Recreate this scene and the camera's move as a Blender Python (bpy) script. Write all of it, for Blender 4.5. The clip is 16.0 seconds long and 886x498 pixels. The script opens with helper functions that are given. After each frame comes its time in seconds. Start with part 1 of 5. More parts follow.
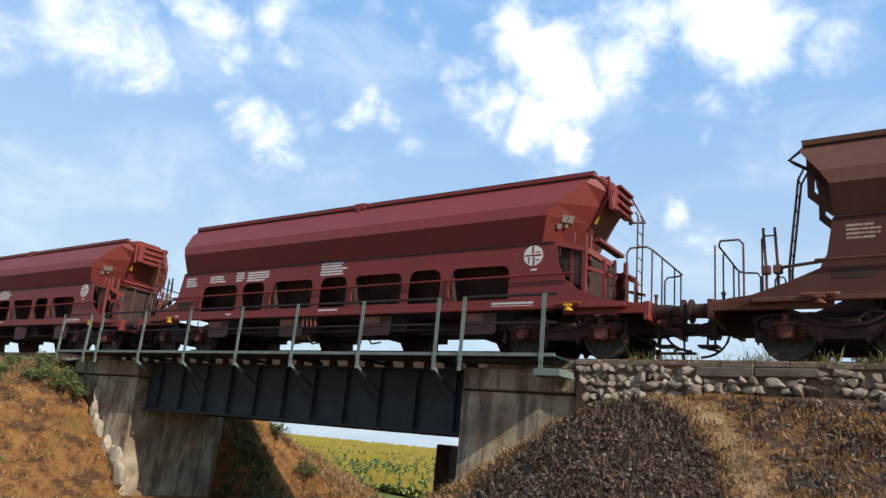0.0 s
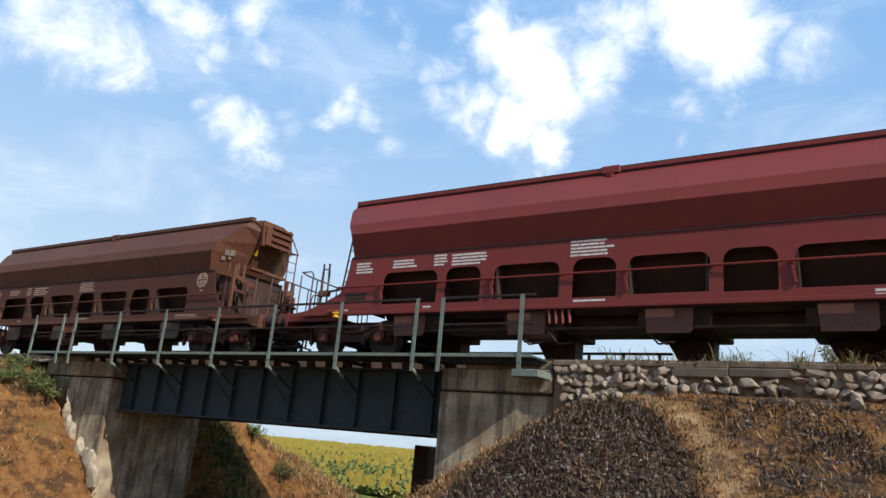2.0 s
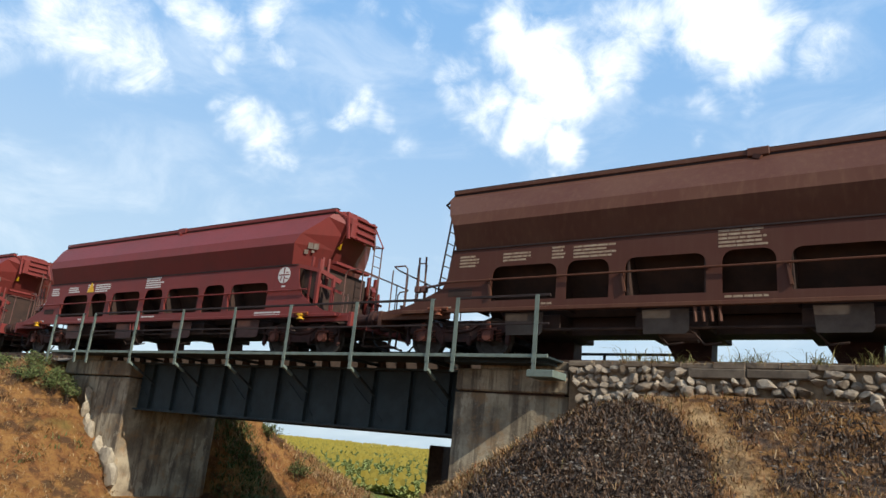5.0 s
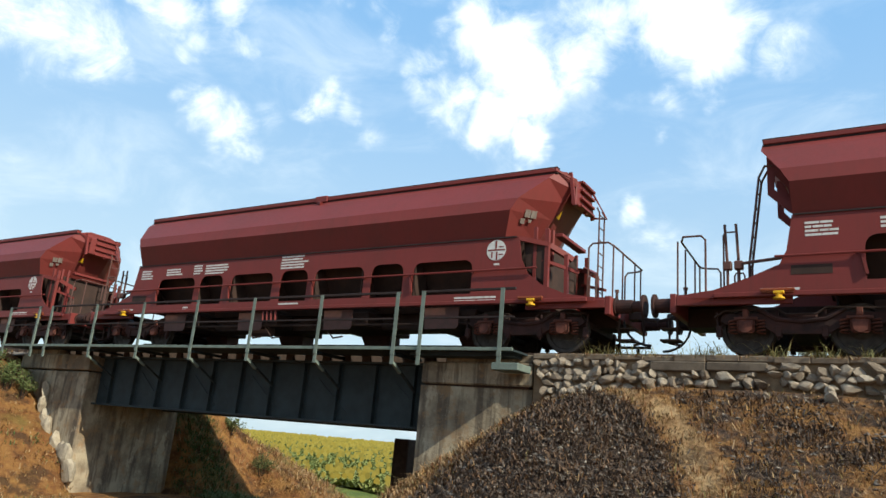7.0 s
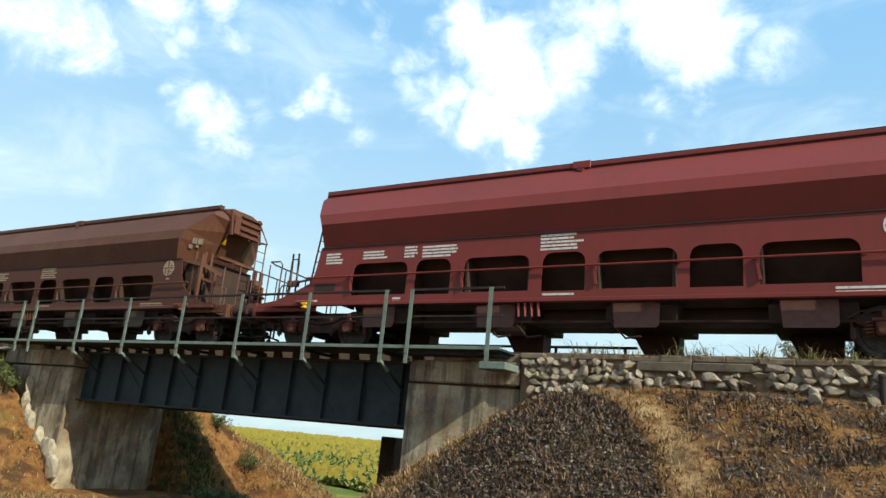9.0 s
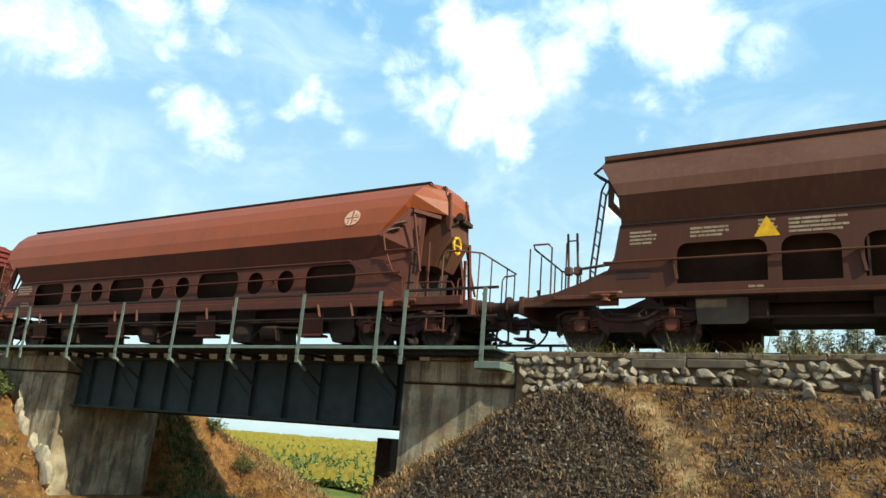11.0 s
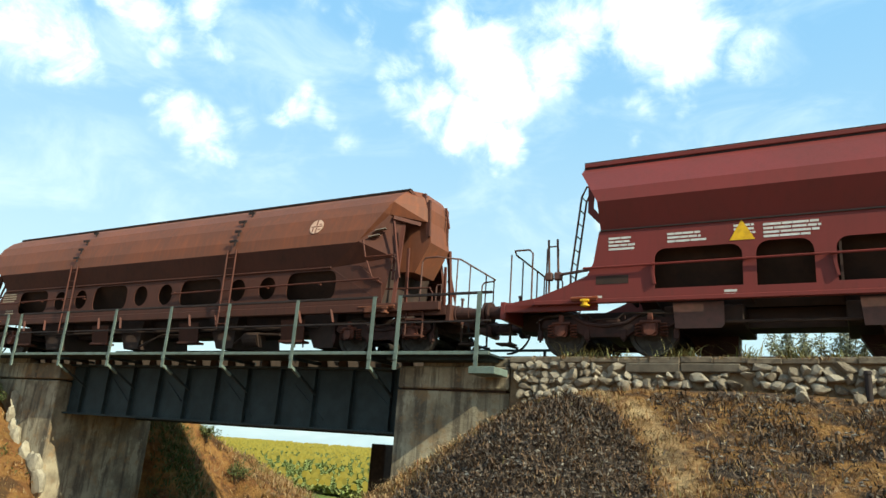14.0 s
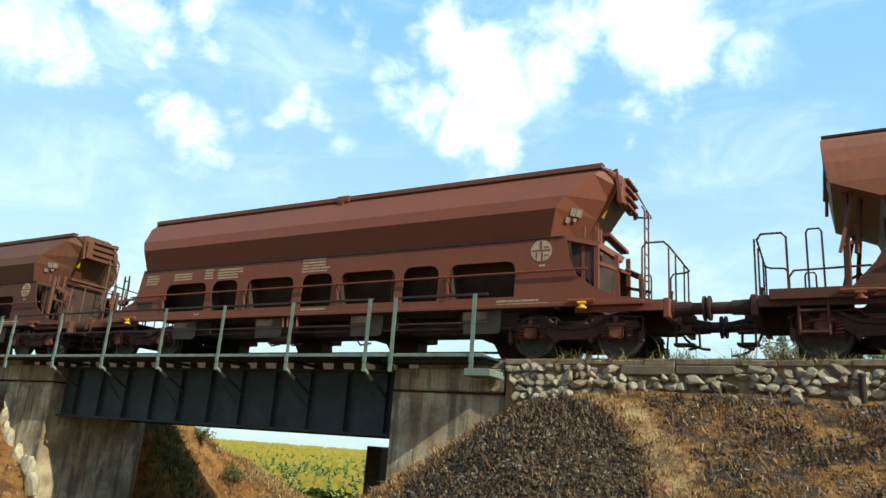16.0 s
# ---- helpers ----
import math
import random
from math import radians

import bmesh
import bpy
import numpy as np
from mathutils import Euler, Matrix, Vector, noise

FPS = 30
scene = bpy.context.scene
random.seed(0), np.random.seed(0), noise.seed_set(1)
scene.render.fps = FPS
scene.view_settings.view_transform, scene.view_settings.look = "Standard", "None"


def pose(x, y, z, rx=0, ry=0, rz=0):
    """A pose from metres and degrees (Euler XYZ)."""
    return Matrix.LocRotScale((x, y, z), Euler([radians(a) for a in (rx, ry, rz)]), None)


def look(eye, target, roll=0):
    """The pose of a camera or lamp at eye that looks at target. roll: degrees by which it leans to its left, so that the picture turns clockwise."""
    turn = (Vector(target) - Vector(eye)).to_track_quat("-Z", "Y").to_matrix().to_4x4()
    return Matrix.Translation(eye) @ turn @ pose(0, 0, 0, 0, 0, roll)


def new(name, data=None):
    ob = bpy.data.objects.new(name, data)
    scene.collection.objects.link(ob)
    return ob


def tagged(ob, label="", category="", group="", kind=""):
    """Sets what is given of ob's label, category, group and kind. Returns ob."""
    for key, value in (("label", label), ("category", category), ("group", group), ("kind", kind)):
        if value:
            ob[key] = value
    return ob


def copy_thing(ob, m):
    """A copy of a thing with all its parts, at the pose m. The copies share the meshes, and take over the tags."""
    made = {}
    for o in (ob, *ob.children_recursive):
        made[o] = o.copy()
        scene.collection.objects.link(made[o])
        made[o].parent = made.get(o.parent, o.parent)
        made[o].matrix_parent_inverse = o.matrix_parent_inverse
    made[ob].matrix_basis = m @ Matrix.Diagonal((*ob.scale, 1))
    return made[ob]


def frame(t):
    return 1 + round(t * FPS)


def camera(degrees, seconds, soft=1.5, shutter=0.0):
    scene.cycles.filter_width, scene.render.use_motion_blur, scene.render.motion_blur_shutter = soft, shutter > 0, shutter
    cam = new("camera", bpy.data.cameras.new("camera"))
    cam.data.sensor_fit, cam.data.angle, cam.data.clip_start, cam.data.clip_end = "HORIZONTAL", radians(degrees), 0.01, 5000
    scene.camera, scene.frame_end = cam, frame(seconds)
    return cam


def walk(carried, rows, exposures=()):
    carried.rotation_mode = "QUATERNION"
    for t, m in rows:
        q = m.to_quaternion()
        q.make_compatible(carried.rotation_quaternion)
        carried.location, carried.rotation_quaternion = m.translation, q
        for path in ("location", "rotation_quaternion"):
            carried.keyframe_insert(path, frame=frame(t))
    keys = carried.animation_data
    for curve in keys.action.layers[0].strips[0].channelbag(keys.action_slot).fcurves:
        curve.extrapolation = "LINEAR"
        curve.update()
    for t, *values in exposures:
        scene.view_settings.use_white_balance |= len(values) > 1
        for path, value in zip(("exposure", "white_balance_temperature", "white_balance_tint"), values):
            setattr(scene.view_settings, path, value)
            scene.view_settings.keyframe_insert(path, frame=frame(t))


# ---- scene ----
from mathutils.geometry import tessellate_polygon

# ---------------------------------------------------------------- camera
cam = camera(63.0, 16.0, soft=1.5)
EYE = (0.0, -15.0, -2.05)
CAM_ROWS = [
    (0, 34.31, 15.33, -5.32), (0.5, 33.38, 15.45, -5.29), (1, 32.42, 15.56, -5.15), (1.5, 31.46, 15.34, -5.38),
    (2, 32.62, 15.54, -5.06), (2.5, 33.00, 15.36, -5.07), (3, 33.41, 15.39, -5.32), (3.5, 33.60, 15.33, -5.24),
    (4, 33.76, 15.21, -5.13), (4.5, 33.82, 15.41, -5.34), (6.8, 31.79, 15.14, -5.13), (7, 31.07, 15.17, -4.93),
    (7.5, 29.24, 15.65, -5.02), (8, 28.82, 15.35, -5.40), (8.5, 30.05, 15.46, -5.21), (8.7, 30.07, 15.22, -5.38),
    (11, 29.76, 15.19, -4.47), (11.5, 29.37, 14.91, -4.59), (12, 29.43, 14.58, -4.41), (12.5, 29.18, 14.96, -4.24),
    (13, 28.98, 15.40, -4.28), (13.5, 29.07, 15.59, -4.12), (14, 29.34, 15.64, -4.11), (14.5, 29.23, 15.70, -4.03),
    (15, 29.45, 15.60, -3.84), (15.5, 29.29, 15.65, -3.97), (16, 28.99, 15.83, -4.08),
]
walk(cam, [(t, pose(*EYE, 90 + p, r, y)) for t, y, p, r in CAM_ROWS],
     exposures=[(0, 0.20, 6480, 8), (4.7, 0.20, 6560, 6), (7.0, 0.32, 6660, 1), (11.0, 0.49, 6940, -9), (16.0, 0.53, 6940, -10)])

# ---------------------------------------------------------------- sky, clouds, sun
SUN_DIR = Vector((0.79, -0.215, 0.555)).normalized()
SUN_EL = math.asin(SUN_DIR.z)
SUN_AZ = math.atan2(SUN_DIR.x, SUN_DIR.y)


class Nodes:
    """Small helper to wire shader nodes."""

    def __init__(self, tree):
        self.t = tree
        tree.nodes.clear()

    def add(self, kind, **vals):
        n = self.t.nodes.new(kind)
        for k, v in vals.items():
            n.inputs[k.replace("_", " ")].default_value = v
        return n

    def link(self, a, b):
        self.t.links.new(a, b)

    def put(self, sock, v):
        if hasattr(v, "is_output"):
            self.link(v, sock)
        else:
            sock.default_value = v

    def math(self, op, a, b=0.0, c=0.0, clamp=False):
        n = self.t.nodes.new("ShaderNodeMath")
        n.operation, n.use_clamp = op, clamp
        for i, v in enumerate((a, b, c)):
            self.put(n.inputs[i], v)
        return n.outputs[0]

    def mix(self, fac, a, b, mode="MIX"):
        n = self.t.nodes.new("ShaderNodeMix")
        n.data_type, n.blend_type = "RGBA", mode
        self.put(n.inputs[0], fac)
        self.put(n.inputs[6], a if hasattr(a, "is_output") else (*a, 1))
        self.put(n.inputs[7], b if hasattr(b, "is_output") else (*b, 1))
        return n.outputs[2]

    def noise(self, vec, scale, detail=4.0, rough=0.55, distort=0.0):
        n = self.add("ShaderNodeTexNoise", Scale=scale, Detail=detail, Roughness=rough, Distortion=distort)
        if vec is not None:
            self.link(vec, n.inputs["Vector"])
        return n.outputs[0]

    def ramp(self, v, lo, hi, a=0.0, b=1.0):
        n = self.add("ShaderNodeMapRange")
        n.interpolation_type = "SMOOTHSTEP"
        for i, x in enumerate((v, lo, hi, a, b)):
            self.put(n.inputs[i], x)
        return n.outputs[0]

    def vec(self, op, a, b):
        n = self.t.nodes.new("ShaderNodeVectorMath")
        n.operation = op
        self.put(n.inputs[0], a)
        self.put(n.inputs[1], b)
        return n

    def scaled(self, v, s):
        n = self.add("ShaderNodeMapping")
        self.link(v, n.inputs["Vector"])
        n.inputs["Scale"].default_value = s
        return n.outputs[0]


# clouds: azimuth from north to east, elevation, radius in degrees, density
HEAP_MAIN = [
    (-30.7, 31.8, 2.5, 1), (-27.6, 30.2, 3.1, 1), (-26.5, 27.7, 2.8, 1), (-28.6, 26.0, 2.5, 0.95), (-26.0, 24.1, 1.7, 0.9),
    (-33.3, 26.8, 1.8, 0.6), (-30.6, 24.4, 1.6, 0.75), (-21.8, 30.6, 2.7, 0.7), (-20.5, 33.0, 2.7, 0.65), (-35.6, 29.8, 1.3, 0.35),
    (-34.8, 27.8, 1.3, 0.5),
]
HEAP_EAST = [
    (-12.7, 32.4, 3.6, 1), (-10.8, 30.1, 2.2, 0.9), (-14.9, 33.6, 2.7, 0.8), (-6.3, 30.1, 1.9, 0.55), (-5.3, 31.0, 1.3, 0.5),
    (-14.3, 26.6, 1.3, 0.4), (-10.5, 26.5, 0.9, 0.3), (-15.2, 24.6, 0.7, 0.3), (-17.5, 18.4, 1.1, 0.75), (-16.0, 16.9, 1.7, 0.45),
]
STREAKS_WEST = [
    (-67.9, 25.9, 2.7, 0.7), (-65.0, 25.5, 2.7, 0.75), (-62.0, 25.0, 2.1, 0.7), (-59.8, 24.4, 1.3, 0.5), (-64.3, 27.3, 2.7, 0.45),
    (-56.5, 29.4, 1.9, 0.8), (-54.3, 27.7, 1.3, 0.7), (-58.7, 30.2, 1.8, 0.7), (-51.6, 30.9, 2.0, 0.7), (-50.2, 28.6, 1.3, 0.6),
    (-70.1, 24.4, 2.2, 0.4),
]
SCRAPS = [
    (-52.4, 22.6, 1.6, 0.7), (-50.8, 21.3, 1.7, 0.9), (-49.1, 20.4, 1.1, 0.75), (-53.5, 23.8, 1.1, 0.5), (-48.3, 23.1, 1.1, 0.35),
    (-43.9, 25.5, 1.5, 0.75), (-41.8, 25.0, 1.3, 0.65), (-45.6, 24.1, 0.9, 0.5), (-39.1, 23.9, 1.7, 0.25), (-38.3, 31.7, 1.3, 0.4),
    (-40.6, 33.2, 1.1, 0.4), (-44.1, 33.2, 0.9, 0.4), (-65.4, 15.8, 1.3, 0.2), (-68.2, 16.8, 1.3, 0.15), (-62.0, 15.7, 0.9, 0.15),
]


def make_sky():
    world = bpy.data.worlds.new("sky")
    scene.world = world
    world.use_nodes = True
    n = Nodes(world.node_tree)
    sky = n.add("ShaderNodeTexSky")
    sky.sky_type, sky.sun_disc = "NISHITA", False
    sky.sun_elevation, sky.sun_rotation = SUN_EL, SUN_AZ
    sky.air_density, sky.dust_density, sky.ozone_density = 1.0, 1.6, 1.5
    tc = n.add("ShaderNodeTexCoord").outputs["Generated"]
    # clouds: soft heaps, torn by turbulence; direction, radius, density
    wob = n.add("ShaderNodeTexNoise", Scale=9.0, Detail=4.0, Roughness=0.6)
    n.link(tc, wob.inputs["Vector"])
    off = n.vec("SUBTRACT", wob.outputs["Color"], (0.5, 0.5, 0.5)).outputs[0]
    off = n.vec("MULTIPLY", off, (0.10, 0.10, 0.10)).outputs[0]
    d = n.vec("ADD", tc, off).outputs[0]
    far = [(20.0, 35.0, 9.0, 0.8), (70.0, 50.0, 12.0, 0.7), (150.0, 45.0, 11.0, 0.7), (235.0, 40.0, 11.0, 0.7)]
    total = None
    thin = [(az, el, r, w * 0.8) for az, el, r, w in STREAKS_WEST + SCRAPS]
    for az, el, r, w in HEAP_MAIN + HEAP_EAST + thin + far:
        az, el, r = radians(az), radians(el), radians(r)
        c = Vector((math.sin(az) * math.cos(el), math.cos(az) * math.cos(el), math.sin(el)))
        dist = n.vec("DISTANCE", d, c).outputs["Value"]
        one = n.ramp(dist, r * 1.75, r * 0.1, 0.0, w)
        total = one if total is None else n.math("MAXIMUM", total, one)
    fluff = n.noise(n.scaled(tc, (1, 1, 1.3)), 15.0, 9.0, 0.66, 0.5)
    wisp = n.noise(n.scaled(tc, (1, 1, 2.0)), 6.0, 6.0, 0.6, 0.6)
    torn = n.math("MULTIPLY", n.math("SUBTRACT", fluff, 0.5), 1.7)
    dens = n.math("ADD", n.math("MULTIPLY", total, 1.15), n.math("MULTIPLY", torn, n.ramp(total, 0.0, 0.25)))
    dens = n.ramp(dens, 0.02, 1.25)
    dens = n.math("ADD", dens, n.math("MULTIPLY", n.ramp(wisp, 0.42, 0.80), 0.26), clamp=True)
    z = n.add("ShaderNodeSeparateXYZ")
    n.link(tc, z.inputs[0])
    # humid summer air: pale towards the horizon
    air = n.mix(n.ramp(z.outputs[2], 0.60, 0.02), (2.65, 5.1, 9.0), (5.9, 7.3, 8.7))
    base = n.mix(0.80, sky.outputs[0], air)
    col = n.mix(dens, base, (11.6, 11.7, 11.9))
    bg = n.add("ShaderNodeBackground", Strength=0.10)
    n.link(col, bg.inputs["Color"])
    out = n.add("ShaderNodeOutputWorld")
    n.link(bg.outputs[0], out.inputs["Surface"])


make_sky()
sun = new("sun", bpy.data.lights.new("sun", "SUN"))
sun.data.energy, sun.data.angle, sun.data.color = 5.0, radians(0.53), (1.0, 0.95, 0.86)
sun.matrix_world = look(SUN_DIR * 60, (0, 0, 0))
scene.view_settings.exposure = 0.0


# ---------------------------------------------------------------- materials
def material(name, rough=0.6, metal=0.0, spec=0.2):
    m = bpy.data.materials.new(name)
    m.use_nodes = True
    n = Nodes(m.node_tree)
    b = n.add("ShaderNodeBsdfPrincipled", Roughness=rough, Metallic=metal)
    b.inputs["Specular IOR Level"].default_value = spec
    out = n.add("ShaderNodeOutputMaterial")
    n.link(b.outputs[0], out.inputs[0])
    return m, n, b


def bump(n, b, height, strength=0.3, dist=0.02):
    k = n.add("ShaderNodeBump", Strength=strength, Distance=dist)
    n.link(height, k.inputs["Height"])
    n.link(k.outputs[0], b.inputs["Normal"])


def paint(name, col, dirt, amount=0.5, rough=0.5, streak=1.0):
    """Weathered paint: broad fading, rain streaks and fine grime."""
    m, n, b = material(name, rough, 0.0, 0.2)
    tc = n.add("ShaderNodeTexCoord").outputs["Object"]
    broad = n.noise(tc, 0.7, 4.0, 0.6)
    run = n.noise(n.scaled(tc, (6.0, 6.0, 0.5)), 1.5, 5.0, 0.6)
    fine = n.noise(tc, 22.0, 4.0, 0.65)
    f = n.math("ADD", n.math("MULTIPLY", n.ramp(broad, 0.35, 0.7), 0.6), n.math("MULTIPLY", n.ramp(run, 0.45, 0.75), 0.5 * streak))
    f = n.math("MULTIPLY", f, n.math("ADD", n.math("MULTIPLY", fine, 0.9), 0.55))
    f = n.math("MULTIPLY", f, amount, clamp=True)
    c = n.mix(f, col, dirt)
    spots = n.ramp(n.noise(tc, 9.0, 6.0, 0.7), 0.66, 0.74)
    c = n.mix(n.math("MULTIPLY", spots, 0.5 * amount), c, (0.10, 0.035, 0.018))
    n.link(c, b.inputs["Base Color"])
    n.link(n.math("ADD", n.math("MULTIPLY", fine, 0.25), rough - 0.1), b.inputs["Roughness"])
    bump(n, b, n.math("ADD", fine, n.math("MULTIPLY", broad, 3.0)), 0.12, 0.012)
    return m


def simple(name, col, col2, scale=6.0, rough=0.7, metal=0.0, strength=0.3):
    m, n, b = material(name, rough, metal)
    tc = n.add("ShaderNodeTexCoord").outputs["Object"]
    a, c = n.noise(tc, scale, 5.0, 0.6), n.noise(tc, scale * 6, 4.0, 0.6)
    f = n.math("ADD", n.math("MULTIPLY", n.ramp(a, 0.3, 0.7), 0.7), n.math("MULTIPLY", c, 0.3))
    n.link(n.mix(f, col, col2), b.inputs["Base Color"])
    bump(n, b, c, strength, 0.01)
    return m


M_RED = paint("maroon_paint", (0.165, 0.028, 0.024), (0.100, 0.027, 0.021), 0.6, 0.5)
M_BROWN = paint("brown_paint", (0.082, 0.029, 0.017), (0.112, 0.050, 0.029), 0.85, 0.6, 1.3)
M_GRIME = paint("grimy_brown_skirt", (0.070, 0.023, 0.015), (0.080, 0.033, 0.021), 0.85, 0.65, 1.4)
M_RUST = paint("red_brown_paint", (0.140, 0.040, 0.023), (0.095, 0.038, 0.024), 0.75, 0.55, 1.2)
M_ORANGE = paint("orange_paint", (0.250, 0.056, 0.020), (0.150, 0.045, 0.023), 0.6, 0.45)
# grimy skirt paints; on the lower belt they stand in for its shade
M_SKIRT = paint("grimy_shaded_orange_skirt", (0.098, 0.028, 0.018), (0.050, 0.021, 0.016), 0.8, 0.6, 1.3)
M_SOOT_SHADE = paint("sooty_shaded_brown_skirt", (0.076, 0.025, 0.016), (0.044, 0.018, 0.013), 0.8, 0.65, 1.3)
M_TAN = paint("tan_brown_paint", (0.130, 0.047, 0.028), (0.205, 0.060, 0.027), 0.9, 0.6, 1.4)
# underframe grime, kept dark for the shade inside the skirt openings too
M_DARK = simple("grimy_shaded_underframe", (0.028, 0.018, 0.015), (0.055, 0.029, 0.021), 3.0, 0.8)
M_PLATE = simple("dusty_plate", (0.10, 0.075, 0.058), (0.055, 0.036, 0.028), 3.0, 0.7)
M_CHUTE = simple("chute_grime", (0.030, 0.014, 0.012), (0.075, 0.030, 0.024), 3.0, 0.7)
M_AXLE = simple("rusty_axle_box", (0.045, 0.018, 0.014), (0.16, 0.050, 0.032), 6.0, 0.7)
M_BOGIE = simple("bogie_grime", (0.018, 0.011, 0.010), (0.062, 0.024, 0.019), 4.0, 0.8)
M_WHEEL = simple("wheel_steel", (0.028, 0.020, 0.016), (0.065, 0.052, 0.044), 8.0, 0.6, 0.3)
M_WHITE = simple("white_lettering", (0.62, 0.60, 0.57), (0.45, 0.42, 0.39), 14.0, 0.6)
M_PALE = simple("faded_lettering", (0.36, 0.28, 0.20), (0.22, 0.14, 0.09), 14.0, 0.6)
M_PINK = simple("pinkish_emblem", (0.62, 0.40, 0.30), (0.48, 0.27, 0.19), 14.0, 0.6)
M_YELLOW = simple("yellow_paint", (0.75, 0.42, 0.02), (0.50, 0.26, 0.02), 9.0, 0.5)
M_GREY = simple("grey_placard", (0.14, 0.10, 0.085), (0.24, 0.20, 0.17), 9.0, 0.6)
M_SEAL = simple("black_roof_seal", (0.018, 0.012, 0.012), (0.04, 0.025, 0.022), 5.0, 0.75)
M_HOSE = simple("black_hose", (0.015, 0.015, 0.016), (0.03, 0.03, 0.03), 9.0, 0.6)
M_TUBE = simple("brown_tube", (0.12, 0.05, 0.04), (0.08, 0.04, 0.03), 8.0, 0.55)
M_GREEN = simple("grey_green_paint", (0.165, 0.195, 0.165), (0.105, 0.125, 0.105), 5.0, 0.6)
M_GIRDER = simple("dark_blue_green_girder", (0.030, 0.040, 0.043), (0.016, 0.020, 0.020), 2.2, 0.6)
M_SLEEPER = simple("old_timber", (0.030, 0.020, 0.015), (0.060, 0.038, 0.028), 7.0, 0.9)
M_RAIL = simple("rusty_rail", (0.12, 0.06, 0.035), (0.20, 0.12, 0.08), 12.0, 0.5, 0.4)
M_BALLAST = simple("ballast", (0.24, 0.20, 0.16), (0.13, 0.10, 0.08), 14.0, 0.95, 0.0, 1.0)


def concrete(name):
    m, n, b = material(name, 0.9)
    tc = n.add("ShaderNodeTexCoord").outputs["Object"]
    big = n.noise(tc, 0.8, 5.0, 0.6)
    run = n.noise(n.scaled(tc, (3.0, 3.0, 0.25)), 1.4, 5.0, 0.65)
    fine = n.noise(tc, 16.0, 5.0, 0.65)
    c = n.mix(n.ramp(big, 0.38, 0.62), (0.36, 0.29, 0.20), (0.155, 0.115, 0.078))
    c = n.mix(n.math("MULTIPLY", n.ramp(run, 0.47, 0.62), 0.75), c, (0.075, 0.056, 0.042))
    c = n.mix(n.math("MULTIPLY", n.ramp(n.noise(n.scaled(tc, (1.0, 1.0, 0.5)), 1.7, 6.0, 0.7), 0.56, 0.62), 0.55), c, (0.42, 0.35, 0.25))
    c = n.mix(n.math("MULTIPLY", n.ramp(fine, 0.55, 0.75), 0.4), c, (0.40, 0.34, 0.25))
    c = n.mix(n.ramp(n.noise(tc, 2.6, 6.0, 0.7), 0.50, 0.66, 0.0, 0.65), c, (0.27, 0.155, 0.075))
    n.link(c, b.inputs["Base Color"])
    bump(n, b, n.math("ADD", fine, big), 0.6, 0.03)
    return m


M_CONC = concrete("weathered_concrete")


def stone_material():
    m, n, b = material("rubble_stone", 0.9)
    tc = n.add("ShaderNodeTexCoord").outputs["Object"]
    rnd = n.add("ShaderNodeObjectInfo").outputs["Random"]
    fine, big = n.noise(tc, 14.0, 6.0, 0.65), n.noise(tc, 4.0, 4.0, 0.6)
    c = n.mix(n.math("POWER", rnd, 0.7), (0.11, 0.076, 0.052), (0.36, 0.29, 0.22))
    c = n.mix(n.ramp(big, 0.42, 0.7, 0.0, 0.55), c, (0.20, 0.145, 0.095))
    n.link(n.mix(n.ramp(fine, 0.5, 0.75, 0.0, 0.4), c, (0.42, 0.38, 0.32)), b.inputs["Base Color"])
    bump(n, b, n.math("ADD", fine, big), 0.6, 0.03)
    return m


M_STONE = stone_material()


